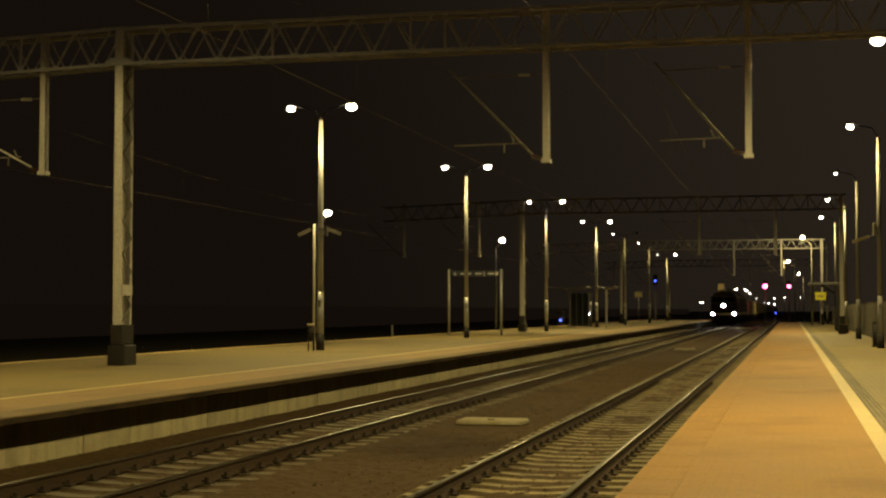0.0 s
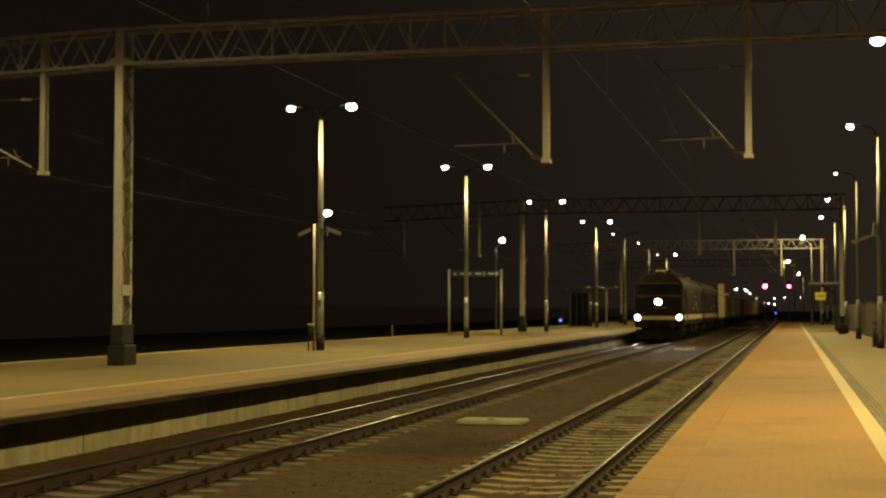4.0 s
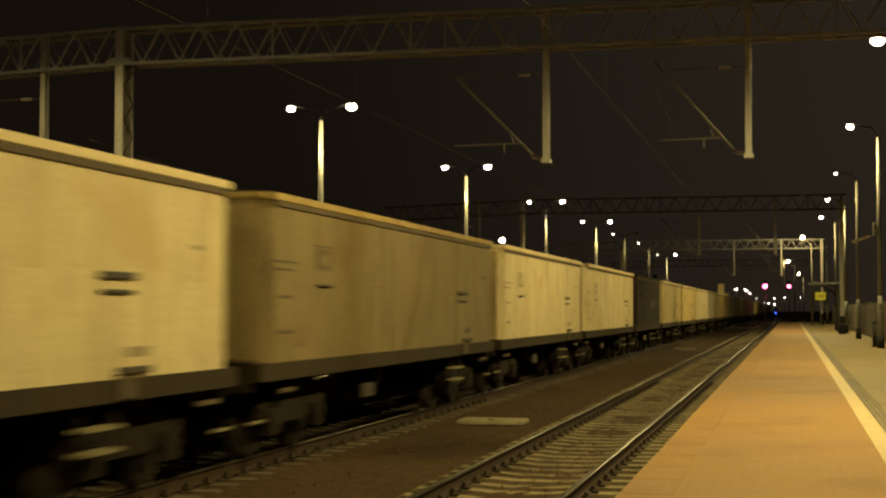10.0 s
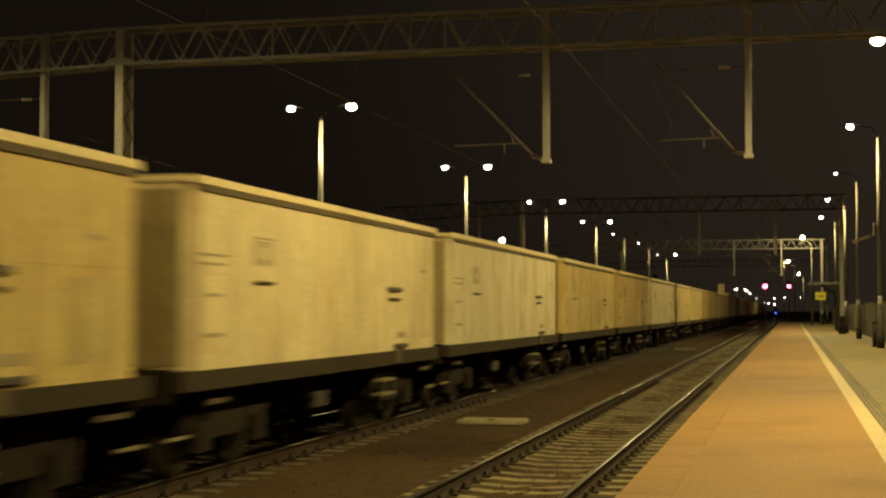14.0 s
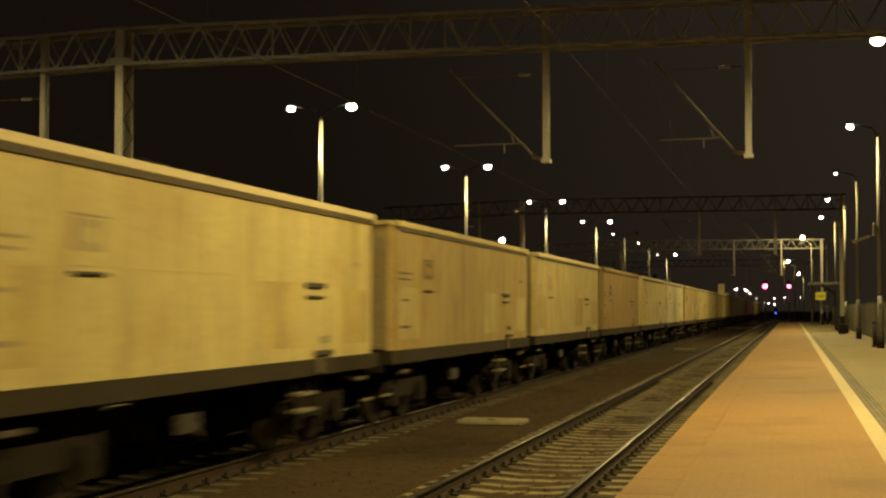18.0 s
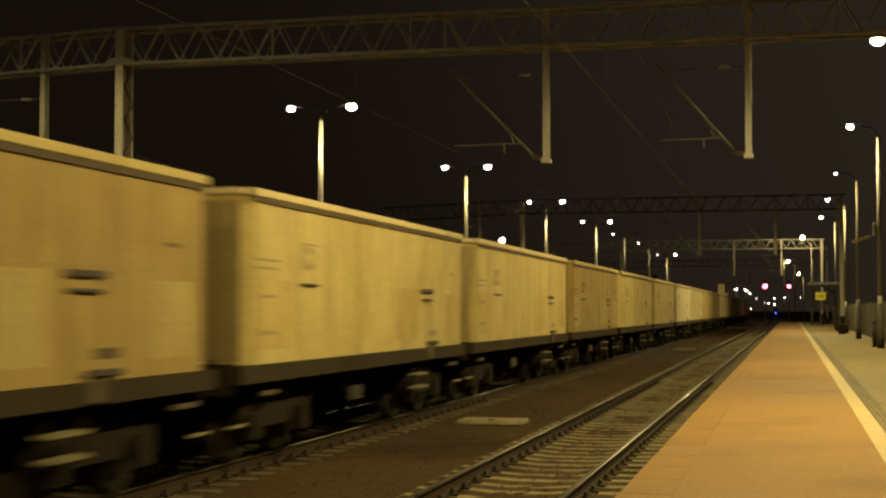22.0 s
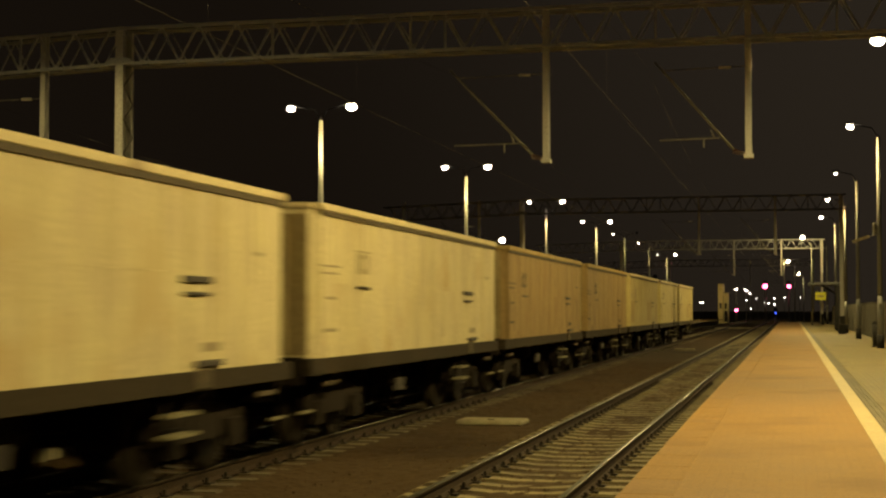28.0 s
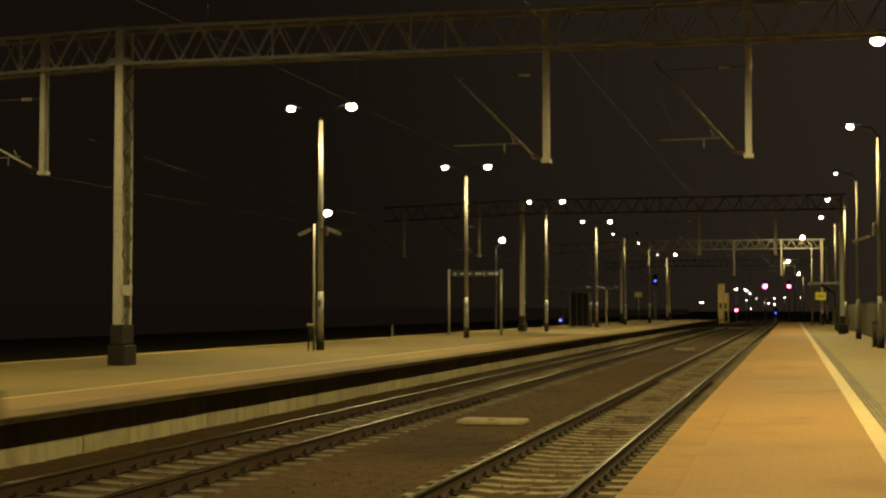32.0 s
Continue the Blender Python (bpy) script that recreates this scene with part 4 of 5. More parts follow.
for x, y, z, s in ((-18.07, 300, 3.3, 0.3), (-17.5, 300, 3.42, 0.42), (-9.71, 270, 5.63, 0.55), (-8.29, 280, 5.55, 0.6), (-8.1, 300, 5.24, 0.4), (-9.67, 330, 3.95, 0.35), (-8.7, 330, 2.06, 0.25), (-7.32, 330, 4.45, 0.35), (-6.25, 360, 3.72, 0.4), (-5.32, 360, 3.45, 0.4), (-3.83, 360, 4.68, 0.42), (-3.98, 360, 3.17, 0.36), (-1.57, 360, 4.74, 0.4), (1.85, 330, 4.68, 0.2), (2.39, 170, 3.28, 0.2)):
    street_lamp(x, y, z, "lit glass", G_FAR, "distant lit lamp on a slim pole", reach=0, size=s * 0.3, rad=0.06)
for x, y, z, p in ((1.88, 137.0, 8.06, 1300), (0.5, 196.0, 7.81, 250), (2.23, 268.0, 7.9, 1200)):
    street_lamp(x, y, z, "lit glass", G_FAR, "tall lit lamp beside the line beyond the platform", reach=-0.8, size=0.18, rad=0.08, power=p)
signal(-3.88, 232.0, 5.62, G_RED, "tall railway signal showing bright red", size=0.36)
signal(-0.31, 232.0, 5.6, G_RED, "tall railway signal showing red", size=0.26)
signal(-9.9, 275.0, 1.9, G_RED, "low post signal beside the track showing red", white=True, size=0.3)
signal(-19.5, 125.0, 1.0, G_BLUE, "low shunting signal with a blue light", size=0.09)
signal(-18.1, 200.0, 5.9, G_BLUE, "post signal with a blue light behind the platform", size=0.12)
signal(-2.4, 235.0, 1.4, G_BLUE, "low shunting signal with a blue light beside the track", size=0.1)
notice_board(2.7, 140.4, 3.2, 0.98, 0.74, M_YELLOW, "yellow board on a post at the platform", ZR)
notice_board(-15.3, 150.0, 3.5, 0.8, 0.6, M_BOARD, "small dull olive board on a slim post", ZL)

# ---- the train ----
WHEELS = {"loco": [], "wagon": []}
VEHICLES = []


def wheelset_mesh(r, gauge_half=0.75):
    bm = B()
    tube(bm, (-1.0, 0, 0), (1.0, 0, 0), 0.075, n=8)
    for s in (-1, 1):
        tube(bm, (s * (gauge_half - 0.06), 0, 0), (s * (gauge_half + 0.07), 0, 0), r, n=24)
        tube(bm, (s * (gauge_half - 0.09), 0, 0), (s * (gauge_half - 0.06), 0, 0), r + 0.028, n=24)
        tube(bm, (s * (gauge_half + 0.07), 0, 0), (s * (gauge_half + 0.09), 0, 0), r * 0.35, n=10)
        for k in range(4):
            a = k * math.pi / 2
            tube(bm, (s * (gauge_half + 0.07), r * 0.62 * math.cos(a), r * 0.62 * math.sin(a)), (s * (gauge_half + 0.078), r * 0.62 * math.cos(a), r * 0.62 * math.sin(a)), 0.05, n=6)
    return mesh_of(bm, "wheelset", M_WHEEL)


WHEEL_W, WHEEL_L = wheelset_mesh(0.46), wheelset_mesh(0.525)


def bogie_mesh(base, r, n_axles):
    """Two side frames with axle boxes and springs, joined by a bolster."""
    bm = B()
    half = base * (n_axles - 1) / 2
    for s in (-1, 1):
        prism_pts = [(half + 0.35, 0.52), (half + 0.35, 0.68), (0.55, 0.84), (-0.55, 0.84), (-half - 0.35, 0.68), (-half - 0.35, 0.52), (-0.5, 0.42), (0.5, 0.42)]
        a = [bm.verts.new((s * 0.98, y, z)) for y, z in prism_pts]
        b = [bm.verts.new((s * 1.1, y, z)) for y, z in prism_pts]
        for k in range(8):
            bm.faces.new((a[k], a[(k + 1) % 8], b[(k + 1) % 8], b[k]))
        bm.faces.new(a[::-1]), bm.faces.new(b)
        for k in range(n_axles):
            y = -half + k * base
            box(bm, s * 1.1 - 0.07, s * 1.1 + 0.09, y - 0.15, y + 0.15, r - 0.16, r + 0.16)
            for dy in (-0.26, 0.26):
                tube(bm, (s * 1.08, y + dy, r - 0.02), (s * 1.08, y + dy, r + 0.26), 0.07, n=8)
    box(bm, -1.0, 1.0, -0.2, 0.2, 0.55, 0.9)
    if n_axles == 3:
        for s in (-1, 1):
            x0, x1 = sorted((s * 1.06, s * 1.2))
            box(bm, x0, x1, -half - 0.6, half + 0.6, 0.62, 0.98, 0.03)
            for k in range(9):
                yy = -half - 0.3 + k * (2 * half + 0.6) / 8
                tube(bm, (s * 1.16, yy, 0.3), (s * 1.16, yy, 0.62), 0.09, n=8)
    bmesh.ops.recalc_face_normals(bm, faces=bm.faces[:])
    return mesh_of(bm, "bogie", M_UNDER if n_axles == 2 else M_LOCO_UNDER)


BOGIE_W, BOGIE_L = bogie_mesh(1.8, 0.46, 2), bogie_mesh(1.85, 0.525, 3)


def bogie(parent, y, kind):
    me, wheel, base, n, r = (BOGIE_W, WHEEL_W, 1.8, 2, 0.46) if kind == "wagon" else (BOGIE_L, WHEEL_L, 1.85, 3, 0.525)
    b = part("bogie", me, None, parent, "grimy steel bogie", at=pose(0, y, 0))
    for k in range(n):
        w = part("wheelset", wheel, None, b, at=pose(0, 0, r))
        w.matrix_parent_inverse = pose(0, -base * (n - 1) / 2 + k * base, 0)
    return b


def buffer_mesh():
    bm = B()
    tube(bm, (0, 0.0, 0), (0, 0.36, 0), 0.1, 0.11, 12)
    tube(bm, (0, -0.24, 0), (0, 0.0, 0), 0.07, n=12)
    tube(bm, (0, -0.28, 0), (0, -0.24, 0), 0.23, n=18)
    return mesh_of(bm, "buffer", M_UNDER)


def hook_mesh():
    bm = B()
    box(bm, -0.05, 0.05, -0.3, 0.3, -0.06, 0.06)
    beam(bm, (0, -0.3, 0), (0, -0.36, 0.1), 0.06, 0.06)
    for s in (-1, 1):
        beam(bm, (s * 0.07, -0.2, 0), (s * 0.07, -0.42, -0.22), 0.03, 0.03)
    return mesh_of(bm, "coupling", M_UNDER)


BUFFER, HOOK = buffer_mesh(), hook_mesh()


def buffers(parent, y0, y1):
    for x in (-0.875, 0.875):
        part("buffer", BUFFER, None, parent, at=pose(x, y0, 1.04))
        part("buffer", BUFFER, None, parent, at=pose(x, y1, 1.04, 0, 0, 180))
    part("coupling", HOOK, None, parent, at=pose(0, y0 + 0.1, 1.0))
    part("coupling", HOOK, None, parent, at=pose(0, y1 - 0.1, 1.0, 0, 0, 180))


PAINTS = {"pale": (M_PALE, "pale beige high-sided open freight wagon with rust streaks"),
          "straw": (M_STRAW, "straw-yellow high-sided open freight wagon with worn paint"),
          "golden": (M_GOLDEN, "golden-yellow high-sided open freight wagon with faded paint"),
          "dun": (M_DUN, "dull dun-coloured high-sided open freight wagon"),
          "ochre": (M_OCHRE, "rusty ochre high-sided open freight wagon"),
          "olive": (M_OLIVEW, "dull olive-brown high-sided open freight wagon"),
          "brown": (M_BROWNW, "brown high-sided open freight wagon with worn paint"),
          "grey": (M_GREYW, "greyish pale high-sided open freight wagon"),
          "dark": (M_DARKW, "dark brown high-sided open freight wagon with faint markings")}


PATCHES = {"dun": M_OCHRE, "straw": M_GOLDEN, "golden": M_DUN, "pale": M_PALE, "ochre": M_DUN, "brown": M_BROWNW, "olive": M_OLIVEW, "grey": M_GREYW}


def wagon(length, paint):
    """A high-sided open wagon, its front coupling at y = 0."""
    m, label = PAINTS[paint]
    dark = paint == "dark"
    w = thing("freight_wagon", label, "freight wagon", group="wagons of the train")
    a, b = 0.68, length - 0.68
    bm = B()

    def outline(x, c, e):
        return [(-x + c, a + e), (x - c, a + e), (x, a + e + c), (x, b - e - c), (x - c, b - e), (-x + c, b - e), (-x, b - e - c), (-x, a + e + c)]

    rings = [[bm.verts.new((x, y, z)) for x, y in outline(*o)] for o, z in (((1.45, 0.15, 0.0), 1.25), ((1.45, 0.15, 0.0), 3.285), ((1.39, 0.13, 0.06), 3.285), ((1.39, 0.13, 0.06), 1.37))]
    for r0, r1 in zip(rings, rings[1:]):
        for k in range(8):
            bm.faces.new((r0[k], r0[(k + 1) % 8], r1[(k + 1) % 8], r1[k]))
    bm.faces.new(rings[0][::-1]), bm.faces.new(rings[-1])
    bmesh.ops.recalc_face_normals(bm, faces=bm.faces[:])
    body = part("body", bm, m, w)
    rim = {"dark": m, "ochre": M_STRAW, "brown": M_OCHRE, "olive": M_OCHRE}.get(paint, M_RIM)
    for s in (-1, 1):
        x0, x1 = sorted((s * 1.36, s * 1.49))
        part("top_rim", box(B(), x0, x1, a + 0.05, b - 0.05, 3.27, 3.37, 0.012), rim, w, "worn top rim")
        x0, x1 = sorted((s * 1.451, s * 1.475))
        part("rim_rail", box(B(), x0, x1, a + 0.12, b - 0.12, 3.205, 3.267), M_RECESS, body, "dark brown strip under the rim")
    for y0, y1 in ((a - 0.06, a + 0.12), (b - 0.12, b + 0.06)):
        part("end_rim", box(B(), -1.35, 1.35, y0, y1, 3.29, 3.365, 0.012), rim, w)
    for y, d in ((a, -1), (b, 1)):
        for x in (-0.95, -0.35, 0.35, 0.95):
            y0, y1 = sorted((y + d * 0.018, y + d * 0.07))
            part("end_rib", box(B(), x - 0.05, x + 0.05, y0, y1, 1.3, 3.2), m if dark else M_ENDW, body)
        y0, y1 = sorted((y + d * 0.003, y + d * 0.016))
        # sheet added over the end wall, with the gap's shade in its colour
        part("end_sheet", box(B(), -1.28, 1.28, y0, y1, 1.29, 3.22), m if dark else M_ENDW, body, "added end wall sheet, darkened for grime and shade")
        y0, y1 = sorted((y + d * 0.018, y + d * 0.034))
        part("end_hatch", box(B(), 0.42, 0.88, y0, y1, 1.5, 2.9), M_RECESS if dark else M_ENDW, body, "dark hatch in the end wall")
        part("end_bar", box(B(), -1.25, 0.3, y0, y1, 2.1, 2.18), M_RECESS, body)
        for k in range(5):
            y0, y1 = sorted((y + d * 0.07, y + d * 0.1))
            part("ladder_rung", box(B(), -1.38, -1.02, y0, y1, 1.5 + k * 0.36, 1.53 + k * 0.36), m, w)
    n = 8
    for s in (-1, 1):
        for k in range(1, n):
            y = a + (b - a) * k / n
            x0, x1 = sorted((s * 1.45, s * 1.4545))
            part("weld_seam", box(B(), x0, x1, y - 0.012, y + 0.012, 1.3, 3.16), m, body)
        x0, x1 = sorted((s * 1.45, s * 1.453))
        part("side_seam", box(B(), x0, x1, a + 0.2, b - 0.2, 2.3, 2.31), m, body)
        x0, x1 = sorted((s * 1.45, s * 1.49))
        for y0, z0, z1, l in ((length - 3.88, 2.2, 2.27, 0.75), (length - 3.83, 2.06, 2.1, 0.65), (2.45, 2.22, 2.255, 0.62)):
            part("latch", box(B(), x0, x1, y0, y0 + l, z0, z1, 0.01), M_LATCH, body, "black door latch")
        x0, x1 = sorted((s * 1.45, s * 1.4545))
        mark = m if dark else M_RECESS if paint in ("ochre", "brown", "olive") else M_MARK
        for y0, z0, l, h in ((2.45, 2.44, 0.1, 0.3), (2.62, 2.42, 0.05, 0.32), (2.74, 2.44, 0.14, 0.08), (2.74, 2.66, 0.14, 0.07), (2.96, 2.44, 0.09, 0.3), (2.4, 2.755, 0.75, 0.025), (0.75, 2.5, 0.9, 0.03), (0.75, 2.4, 0.8, 0.03), (0.95, 2.05, 0.5, 0.04), (length - 1.75, 2.55, 0.3, 0.05), (length - 3.3, 1.45, 0.5, 0.1), (0.9, 1.6, 0.6, 0.05)):
            part("marking_bar", box(B(), x0, x1, y0, y0 + l, z0, z0 + h), mark, body)
        if not dark:
            x2, x3 = sorted((s * 1.45, s * 1.4535))
            for y0, l0, z0, z1 in ((length * 0.56, 1.5, 1.42, 2.26), (length - 2.2, 1.1, 1.42, 2.2), (a + 0.2, 1.3, 1.42, 2.28)):
                part("riveted_panel", box(B(), x2, x3, y0, y0 + l0, z0, z1), PATCHES[paint], body, "patch panel on the side wall")
        if dark:
            for k in range(2):
                part("marking_bar", box(B(), x0, x1, length - 5.2 + k * 0.7, length - 4.85 + k * 0.7, 1.95, 2.4), M_DARKMARK, body)
        x0, x1 = sorted((s * 1.24, s * 1.445))
        part("solebar", box(B(), x0, x1, 0.4, length - 0.4, 1.03, 1.246), M_SILL, w, "grimy steel solebar")
        x0, x1 = sorted((s * 1.26, s * 1.44))
        for y0 in (length - 4.05,):
            for z in (0.56, 0.78):
                part("step", box(B(), x0, x1, y0, y0 + 0.7, z, z + 0.035), M_STEP, w, "pale step")
            for yy in (y0 + 0.05, y0 + 0.76):
                part("step_hanger", box(B(), x0 + 0.05, x0 + 0.08, yy, yy + 0.03, 0.56, 1.02), M_UNDER, w)
        x0, x1 = sorted((s * 1.28, s * 1.34))
        part("plate", box(B(), x0, x1, 5.05, 5.6, 0.58, 0.78), M_STEP if dark else M_TANKP, w, "pale plate under the frame")
        x0, x1 = sorted((s * 1.446, s * 1.48))
        part("solebar_bracket", box(B(), x0, x1, length - 3.45, length - 3.15, 1.05, 1.27, 0.01), M_RECESS, w, "paler bracket on the solebar")
        part("tie_down_ring", box(B(), sorted((s * 1.45, s * 1.5))[0], sorted((s * 1.45, s * 1.5))[1], length - 3.5, length - 2.8, 1.29, 1.36, 0.01), M_LATCH, w)
        x0, x1 = sorted((s * 1.28, s * 1.34))
        part("shunter_step", box(B(), x0, x1, 0.3, 0.8, 0.52, 0.55), M_STEP, w, "pale corner step")
        part("corner_plate", box(B(), x0, x1, 1.4, 1.9, 0.85, 0.9), M_RECESS, w)
        part("corner_plate", box(B(), x0, x1, length - 1.25, length - 0.65, 0.85, 0.9), M_RECESS, w)
        part("shunter_step", box(B(), x0, x1, length - 0.8, length - 0.3, 0.52, 0.55), M_STEP, w, "pale corner step")
    part("centre_sill", box(B(), -0.3, 0.3, 0.4, length - 0.4, 0.85, 1.27), M_UNDER, w)
    part("headstock", box(B(), -1.3, 1.3, 0.4, 0.52, 0.9, 1.27), M_UNDER, w)
    part("headstock", box(B(), -1.3, 1.3, length - 0.52, length - 0.4, 0.9, 1.27), M_UNDER, w)
    part("brake_cylinder", tube(B(), (0.7, length / 2 - 0.5, 0.8), (0.7, length / 2 + 0.3, 0.8), 0.2, n=12), M_UNDER, w)
    part("air_tank", tube(B(), (-0.7, length / 2 - 0.8, 0.8), (-0.7, length / 2 + 0.6, 0.8), 0.22, n=12), M_UNDER, w)
    bogie(w, 2.5, "wagon"), bogie(w, length - 2.5, "wagon")
    buffers(w, 0.3, length - 0.3)
    return w


ZTOP = lambda y: min(4.22, 2.78 + max(0.0, y) * 2.05) if y < 0.36 else min(4.22, 3.52 + (y - 0.36) * 1.15)
LOCO_LEN = 20.3


def loco_section(y):
    z = min(ZTOP(y), ZTOP(LOCO_LEN - y))
    full = [(1.46, 1.25), (1.475, 2.2), (1.46, 3.3), (1.40, 3.5), (1.2, 3.78), (0.9, 4.0), (0.45, 4.17), (0.0, 4.22)]
    nose = min(1.0, 0.93 + 0.07 * min(y, LOCO_LEN - y) / 0.5)
    half = [(x * nose, min(h, z)) for x, h in full]
    return half + [(-x, h) for x, h in half[-2::-1]]


def ring(x, z, y0, y1, r):
    """A short open tube round a lamp."""
    bm = B()
    rings = []
    for rad, y in ((r, y0), (r, y1), (r + 0.015, y1), (r + 0.015, y0)):
        rings.append([bm.verts.new((x + rad * math.cos(k * math.pi / 9), y, z + rad * math.sin(k * math.pi / 9))) for k in range(18)])
    for a, b in zip(rings, rings[1:] + rings[:1]):
        for k in range(18):
            bm.faces.new((a[k], a[(k + 1) % 18], b[(k + 1) % 18], b[k]))
    bmesh.ops.recalc_face_normals(bm, faces=bm.faces[:])
    return bm


def locomotive(leading):
    l = thing("locomotive", "dark maroon diesel locomotive with a cream band" + (" and lit headlights" if leading else ""), "locomotive", group="locomotives of the train")
    bm = B()
    ys = [0, 0.12, 0.24, 0.36, 0.55, 0.8, 1.2, 2.0, 5.0, 10.0, 15.3, 18.3, 19.1, 19.5, 19.75, 19.94, 20.06, 20.18, 20.3]
    rings = [[bm.verts.new((x, y, z)) for x, z in loco_section(y)] for y in ys]
    for r0, r1 in zip(rings, rings[1:]):
        for k in range(len(r0) - 1):
            try:
                bm.faces.new((r0[k], r0[k + 1], r1[k + 1], r1[k]))
            except ValueError:
                pass
        bm.faces.new((r0[-1], r0[0], r1[0], r1[-1]))
    bm.faces.new(rings[0]), bm.faces.new(rings[-1][::-1])
    bmesh.ops.remove_doubles(bm, verts=bm.verts[:], dist=0.0005)
    bmesh.ops.recalc_face_normals(bm, faces=bm.faces[:])
    body = part("body", bm, M_LOCO, l)
    for s in (-1, 1):
        x0, x1 = sorted((s * 1.455, s * 1.49))
        part("band", box(B(), x0, x1, 0.3, LOCO_LEN - 0.3, 1.33, 1.63, 0.006), M_STRIPE, body, "cream painted band")
        x0, x1 = sorted((s * 1.40, s * 1.50))
        part("gutter", box(B(), x0, x1, 2.4, LOCO_LEN - 1.6, 3.52, 3.55, 0.006), M_GUTTER, body, "bright roof gutter")
        x0, x1 = sorted((s * 1.465, s * 1.485))
        lines = ((9.6, 1.45, 2.74, 2.84), (11.3, 1.2, 2.14, 2.44), (12.4, 2.6, 1.93, 2.0), (8.3, 1.5, 1.96, 2.1))
        if not leading:
            lines = ((10.4, 1.2, 2.73, 2.85), (12.4, 1.95, 2.16, 2.3), (12.7, 0.9, 1.9, 1.98), (8.4, 1.5, 1.97, 2.15), (8.5, 1.2, 1.88, 1.94))
        part("side_plate", box(B(), x0, x1 + 0.004, 13.7, 14.85, 3.03, 3.22), M_SILL, body, "paler side plate")
        for y0, l0, z0, z1 in lines:
            n = max(2, int(l0 / 0.25))
            for k in range(n):
                part("lettering_bar", box(B(), x0, x1 + 0.0, y0 + k * l0 / n, y0 + (k + 0.82) * l0 / n, z0, z1), M_LETTER, body)
        for y0, l0 in ((3.4, 1.3), (5.4, 1.6), (7.2, 0.9)):
            g = part("grille", box(B(), x0, x1, y0, y0 + l0, 2.95, 3.3), M_GRILLE, body)
            for k in range(6):
                part("louvre", box(B(), x0 - 0.006, x1 + 0.008, y0 + 0.04, y0 + l0 - 0.04, 2.98 + k * 0.05, 3.0 + k * 0.05), M_LOCO, g)
        for y0 in (1.75, LOCO_LEN - 2.45):
            d = part("door", box(B(), x0, x1 + 0.004, y0, y0 + 0.7, 1.66, 3.15, 0.006), M_LOCO, body)
            part("door_window", box(B(), x0, x1 + 0.012, y0 + 0.15, y0 + 0.55, 2.45, 3.0), M_SCREEN, d)
            for yy in (y0 - 0.1, y0 + 0.8):
                part("handrail", tube(B(), (s * 1.54, yy, 1.2), (s * 1.54, yy, 2.7), 0.018, n=6), M_GRILLE, body)
        for y0 in (0.85, LOCO_LEN - 1.55):
            part("cab_window", box(B(), x0, x1, y0, y0 + 0.7, 2.6, 3.15), M_SCREEN, body)
        x0, x1 = sorted((s * 1.2, s * 1.44))
        part("frame_skirt", box(B(), x0, x1, 0.25, LOCO_LEN - 0.25, 1.02, 1.25), M_LOCO_UNDER, l)
        for y0 in (0.5, LOCO_LEN - 1.0, 2.1, LOCO_LEN - 2.6):
            part("cab_step", box(B(), x0, x1, y0, y0 + 0.45, 0.48, 0.53), M_LOCO_UNDER, l)
        part("battery_box", box(B(), x0, x1, 7.6, 8.6, 0.5, 1.02, 0.03), M_LOCO_UNDER, l)
        part("tank_plate", box(B(), x0, x1, 11.4, 12.3, 0.52, 1.015, 0.03), M_LOCO, l, "paler grimy tank plate")
    for y0, sgn in ((0.0, -1), (LOCO_LEN, 1)):
        y = lambda v: sorted((y0 - sgn * v, y0 + sgn * 0.03))
        ya, yb = y(-0.004 * 0)
        part("front_band", box(B(), -1.3, 1.3, ya, yb, 1.33, 1.54), M_STRIPE, body, "cream painted band")
        for s in (-1, 1):
            bm = B()
            q = [bm.verts.new((s * xx, y0 - sgn * (yy - 0.02), zz + 0.012)) for xx, yy, zz in ((0.08, 0.02, 2.84), (1.22, 0.02, 2.84), (1.12, 0.33, 3.46), (0.08, 0.33, 3.46))]
            p = [bm.verts.new(v.co + Vector((0, sgn * 0.03, 0.012))) for v in q]
            bm.faces.new(p), bm.faces.new(q[::-1])
            for k in range(4):
                bm.faces.new((q[k], q[(k + 1) % 4], p[(k + 1) % 4], p[k]))
            bmesh.ops.recalc_face_normals(bm, faces=bm.faces[:])
            part("windscreen", bm, M_SCREEN, body, "dark sloping windscreen")
            lit = leading and sgn < 0
            h = part("headlight", tube(B(), (s * 1.225, y0 + sgn * 0.03, 1.465), (s * 1.225, y0 - sgn * 0.2, 1.465), 0.17, n=18), M_GUTTER, l)
            part("hood", ring(s * 1.225, 1.465, y0 + sgn * 0.03, y0 + sgn * 0.24, 0.125), M_BLACK, h)
            part("lens", tube(B(), (s * 1.225, y0 + sgn * 0.06, 1.465), (s * 1.225, y0 + sgn * 0.031, 1.465), 0.12, n=18), G_HEAD if lit else M_SCREEN, h, "glowing lens" if lit else "dark lens")
        h = part("headlight", tube(B(), (0, y0 + sgn * 0.03, 2.395), (0, y0 - sgn * 0.1, 2.395), 0.2, n=18), M_GUTTER, l)
        part("hood", ring(0, 2.395, y0 + sgn * 0.03, y0 + sgn * 0.24, 0.155), M_BLACK, h)
        lit = leading and sgn < 0
        part("lens", tube(B(), (0, y0 + sgn * 0.06, 2.395), (0, y0 + sgn * 0.031, 2.395), 0.15, n=18), G_HEAD if lit else M_SCREEN, h, "glowing lens" if lit else "dark lens")
        ya, yb = sorted((y0 + sgn * 0.02, y0 + sgn * 0.05))
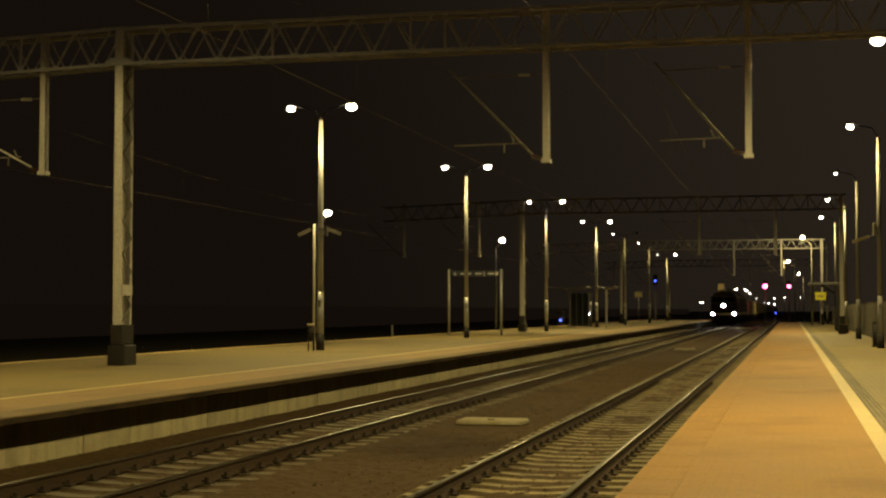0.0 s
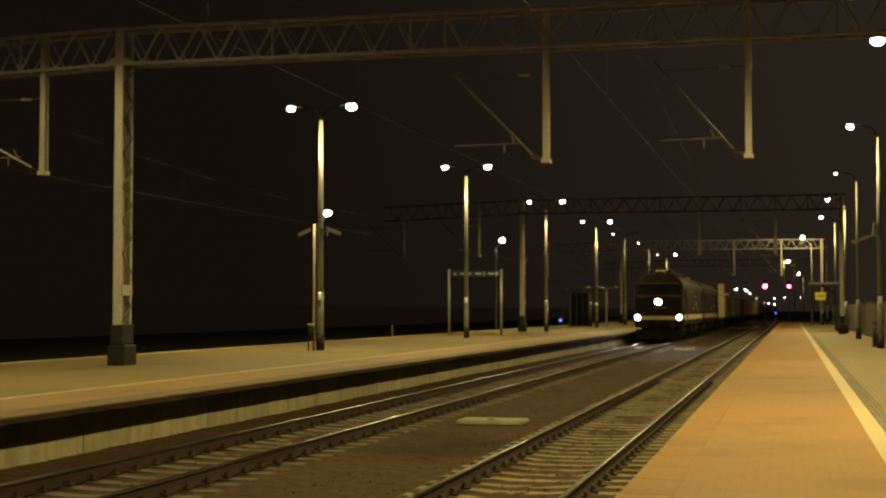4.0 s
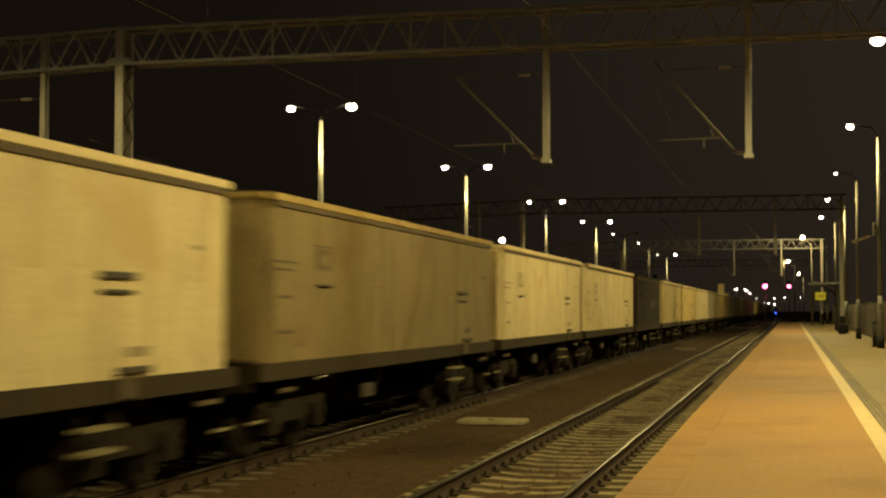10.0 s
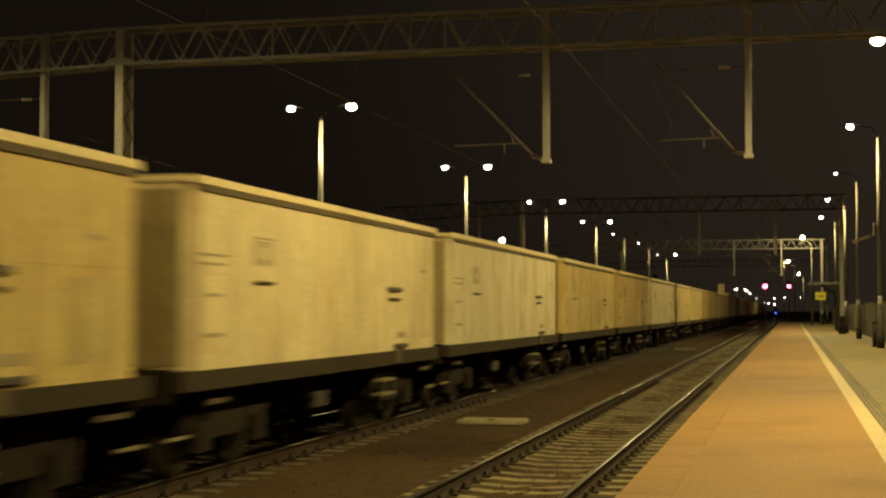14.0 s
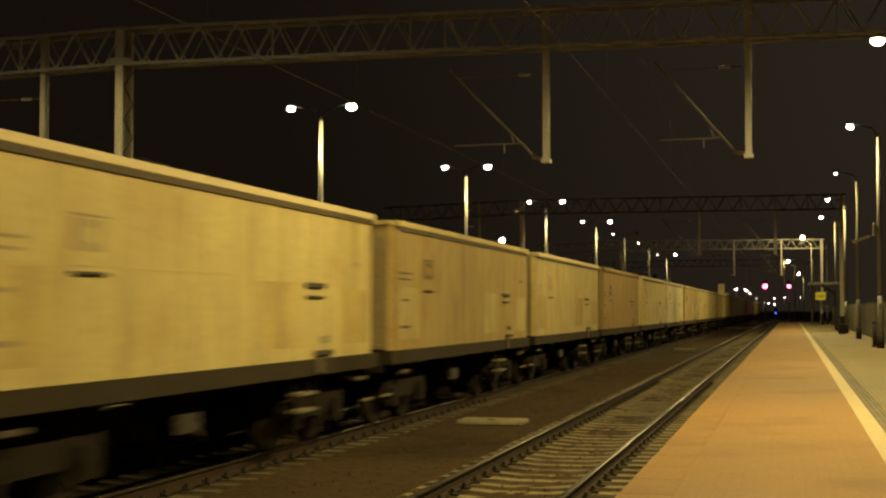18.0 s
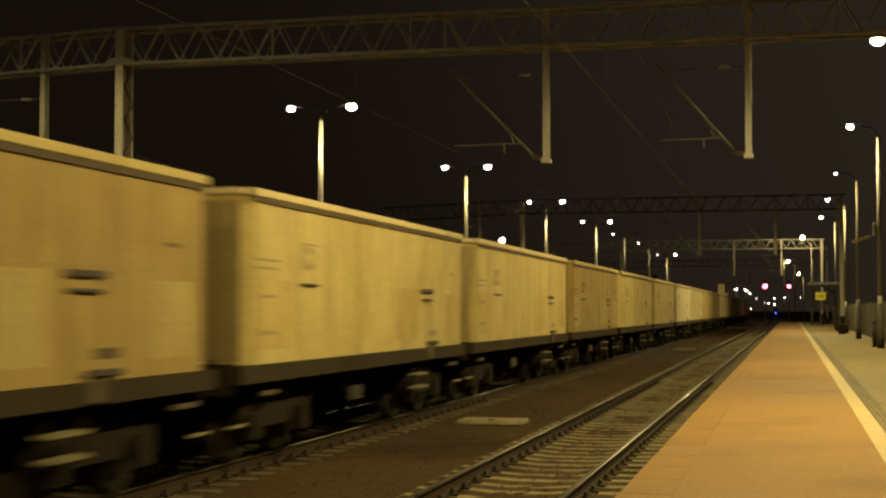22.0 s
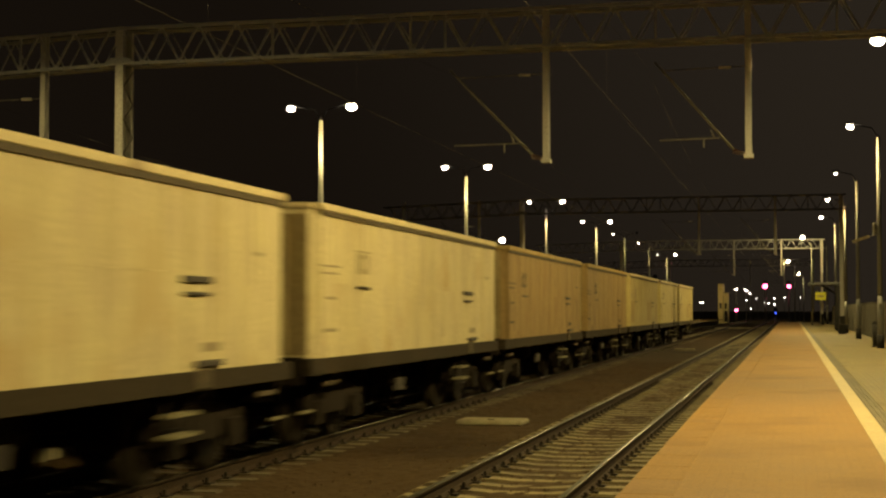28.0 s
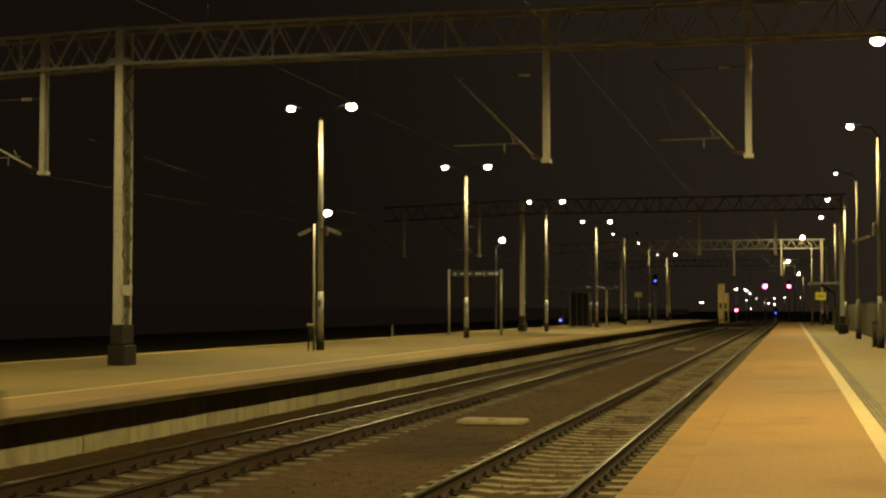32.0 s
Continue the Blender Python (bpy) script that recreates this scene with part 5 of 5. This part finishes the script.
        part("window_ledge", box(B(), -1.32, 1.32, ya, yb, 2.74, 2.79), M_DARKMARK, body, "dull ledge under the windscreens")
        part("window_visor", box(B(), -1.15, 1.15, *sorted((y0 - sgn * 0.3, y0 - sgn * 0.2)), 3.47, 3.53), M_DARKMARK, body, "dull bar over the windscreens")
        part("nose_plate", box(B(), -0.32, 0.5, ya, yb, 2.0, 2.12), M_DARKMARK, body, "dull front plate")
        part("headstock", box(B(), -1.38, 1.38, *sorted((y0, y0 - sgn * 0.25)), 0.85, 1.25), M_LOCO_UNDER, l)
        part("snow_plough", prism(B(), [(-1.3, 0.2), (1.3, 0.2), (1.35, 0.75), (-1.35, 0.75)], *sorted((y0 + sgn * 0.06, y0 - sgn * 0.06))), M_LOCO_UNDER, l)
        for s in (-1, 1):
            part("front_handrail", tube(B(), (s * 0.6, y0 + sgn * 0.09, 2.68), (s * 1.25, y0 + sgn * 0.09, 2.68), 0.015, n=6), M_GUTTER, body)
    part("fuel_tank", box(B(), -1.19, 1.19, 7.3, 12.4, 0.32, 1.01, 0.1), M_LOCO_UNDER, l)
    part("roof_walk", box(B(), -0.5, 0.5, 3.0, 16.5, 4.19, 4.26, 0.02), M_LROOF, body)
    for y in (4.0, 5.6, 13.6):
        part("roof_fan", tube(B(), (0, y, 4.2), (0, y, 4.36), 0.55, n=18), M_LROOF, body)
    part("roof_beacon", box(B(), -0.3, 0.3, 1.7, 2.0, 4.2, 4.32, 0.03), M_STRIPE, body, "pale roof box")
    part("exhaust", box(B(), -0.35, 0.35, 9.0, 10.0, 4.2, 4.4, 0.04), M_LROOF, body)
    for s in (-1, 1):
        part("roof_lamp", tube(B(), (s * 0.35, 0.95, 4.1), (s * 0.35, 0.75, 4.1), 0.05, n=10), M_LETTER, body)
        part("horn", tube(B(), (s * 0.6, 1.5, 4.15), (s * 0.6, 1.1, 4.2), 0.03, 0.06, 10), M_GRILLE, body)
    bogie(l, 4.1, "loco"), bogie(l, LOCO_LEN - 4.1, "loco")
    buffers(l, -0.1, LOCO_LEN + 0.1)
    return l


def add_vehicle(ob, offset):
    ob.location = (XL, FRONT + offset, 0)
    VEHICLES.append((ob, offset))
    for o in ob.children_recursive:
        if o.name.split(".")[0] == "wheelset":
            WHEELS["loco" if o.data.name.startswith(WHEEL_L.name) else "wagon"].append(o)


add_vehicle(locomotive(True), 0.0)
add_vehicle(locomotive(False), 21.35)
ORDER = ("pale olive pale pale dark straw golden pale grey golden ochre pale golden straw ochre dun brown straw "
         "pale ochre straw straw ochre straw golden grey pale straw ochre pale pale brown brown dun straw dun").split()
LENGTHS = [14.23, 14.86, 13.5, 15.1, 12.3, 13.6, 13.3, 12.2, 13.75, 13.35, 12.9, 15.15, 13.15, 12.7, 13.35, 13.2, 13.25, 12.75,
           12.85, 13.1, 12.65, 13.45, 12.35, 13.65, 13.1, 13.05, 12.8, 13.4, 12.8, 12.75, 13.45, 13.1, 12.55, 13.6, 12.3, 12.95]
made, offset = {}, 42.65
for k, paint in enumerate(ORDER):
    length = LENGTHS[k]
    key = (length, paint)
    if key in made:
        ob = copy_thing(made[key], pose(XL, FRONT + offset, 0))
    else:
        ob = made[key] = wagon(length, paint)
    add_vehicle(ob, offset)
    offset += length


def motions():
    """The train rolls towards the camera at an even speed; its wheels turn with it."""
    for ob, off in VEHICLES:
        walk(ob, [(t, pose(XL, FRONT + off - SPEED * t, 0)) for t in (0.0, 8.0, 16.0, 24.0, 32.0)])
    for kind, r in (("loco", 0.525), ("wagon", 0.46)):
        first, *rest = WHEELS[kind]
        walk(first, [(k / FPS, pose(0, 0, r, math.degrees(SPEED * k / FPS / r) % 360)) for k in range(0, 32 * FPS + 1)])
        keys = first.animation_data
        for o in rest:
            o.rotation_mode = "QUATERNION"
            o.location = (0, 0, r)
            own = o.animation_data_create()
            own.action = keys.action
            own.action_slot = keys.action_slot


motions()
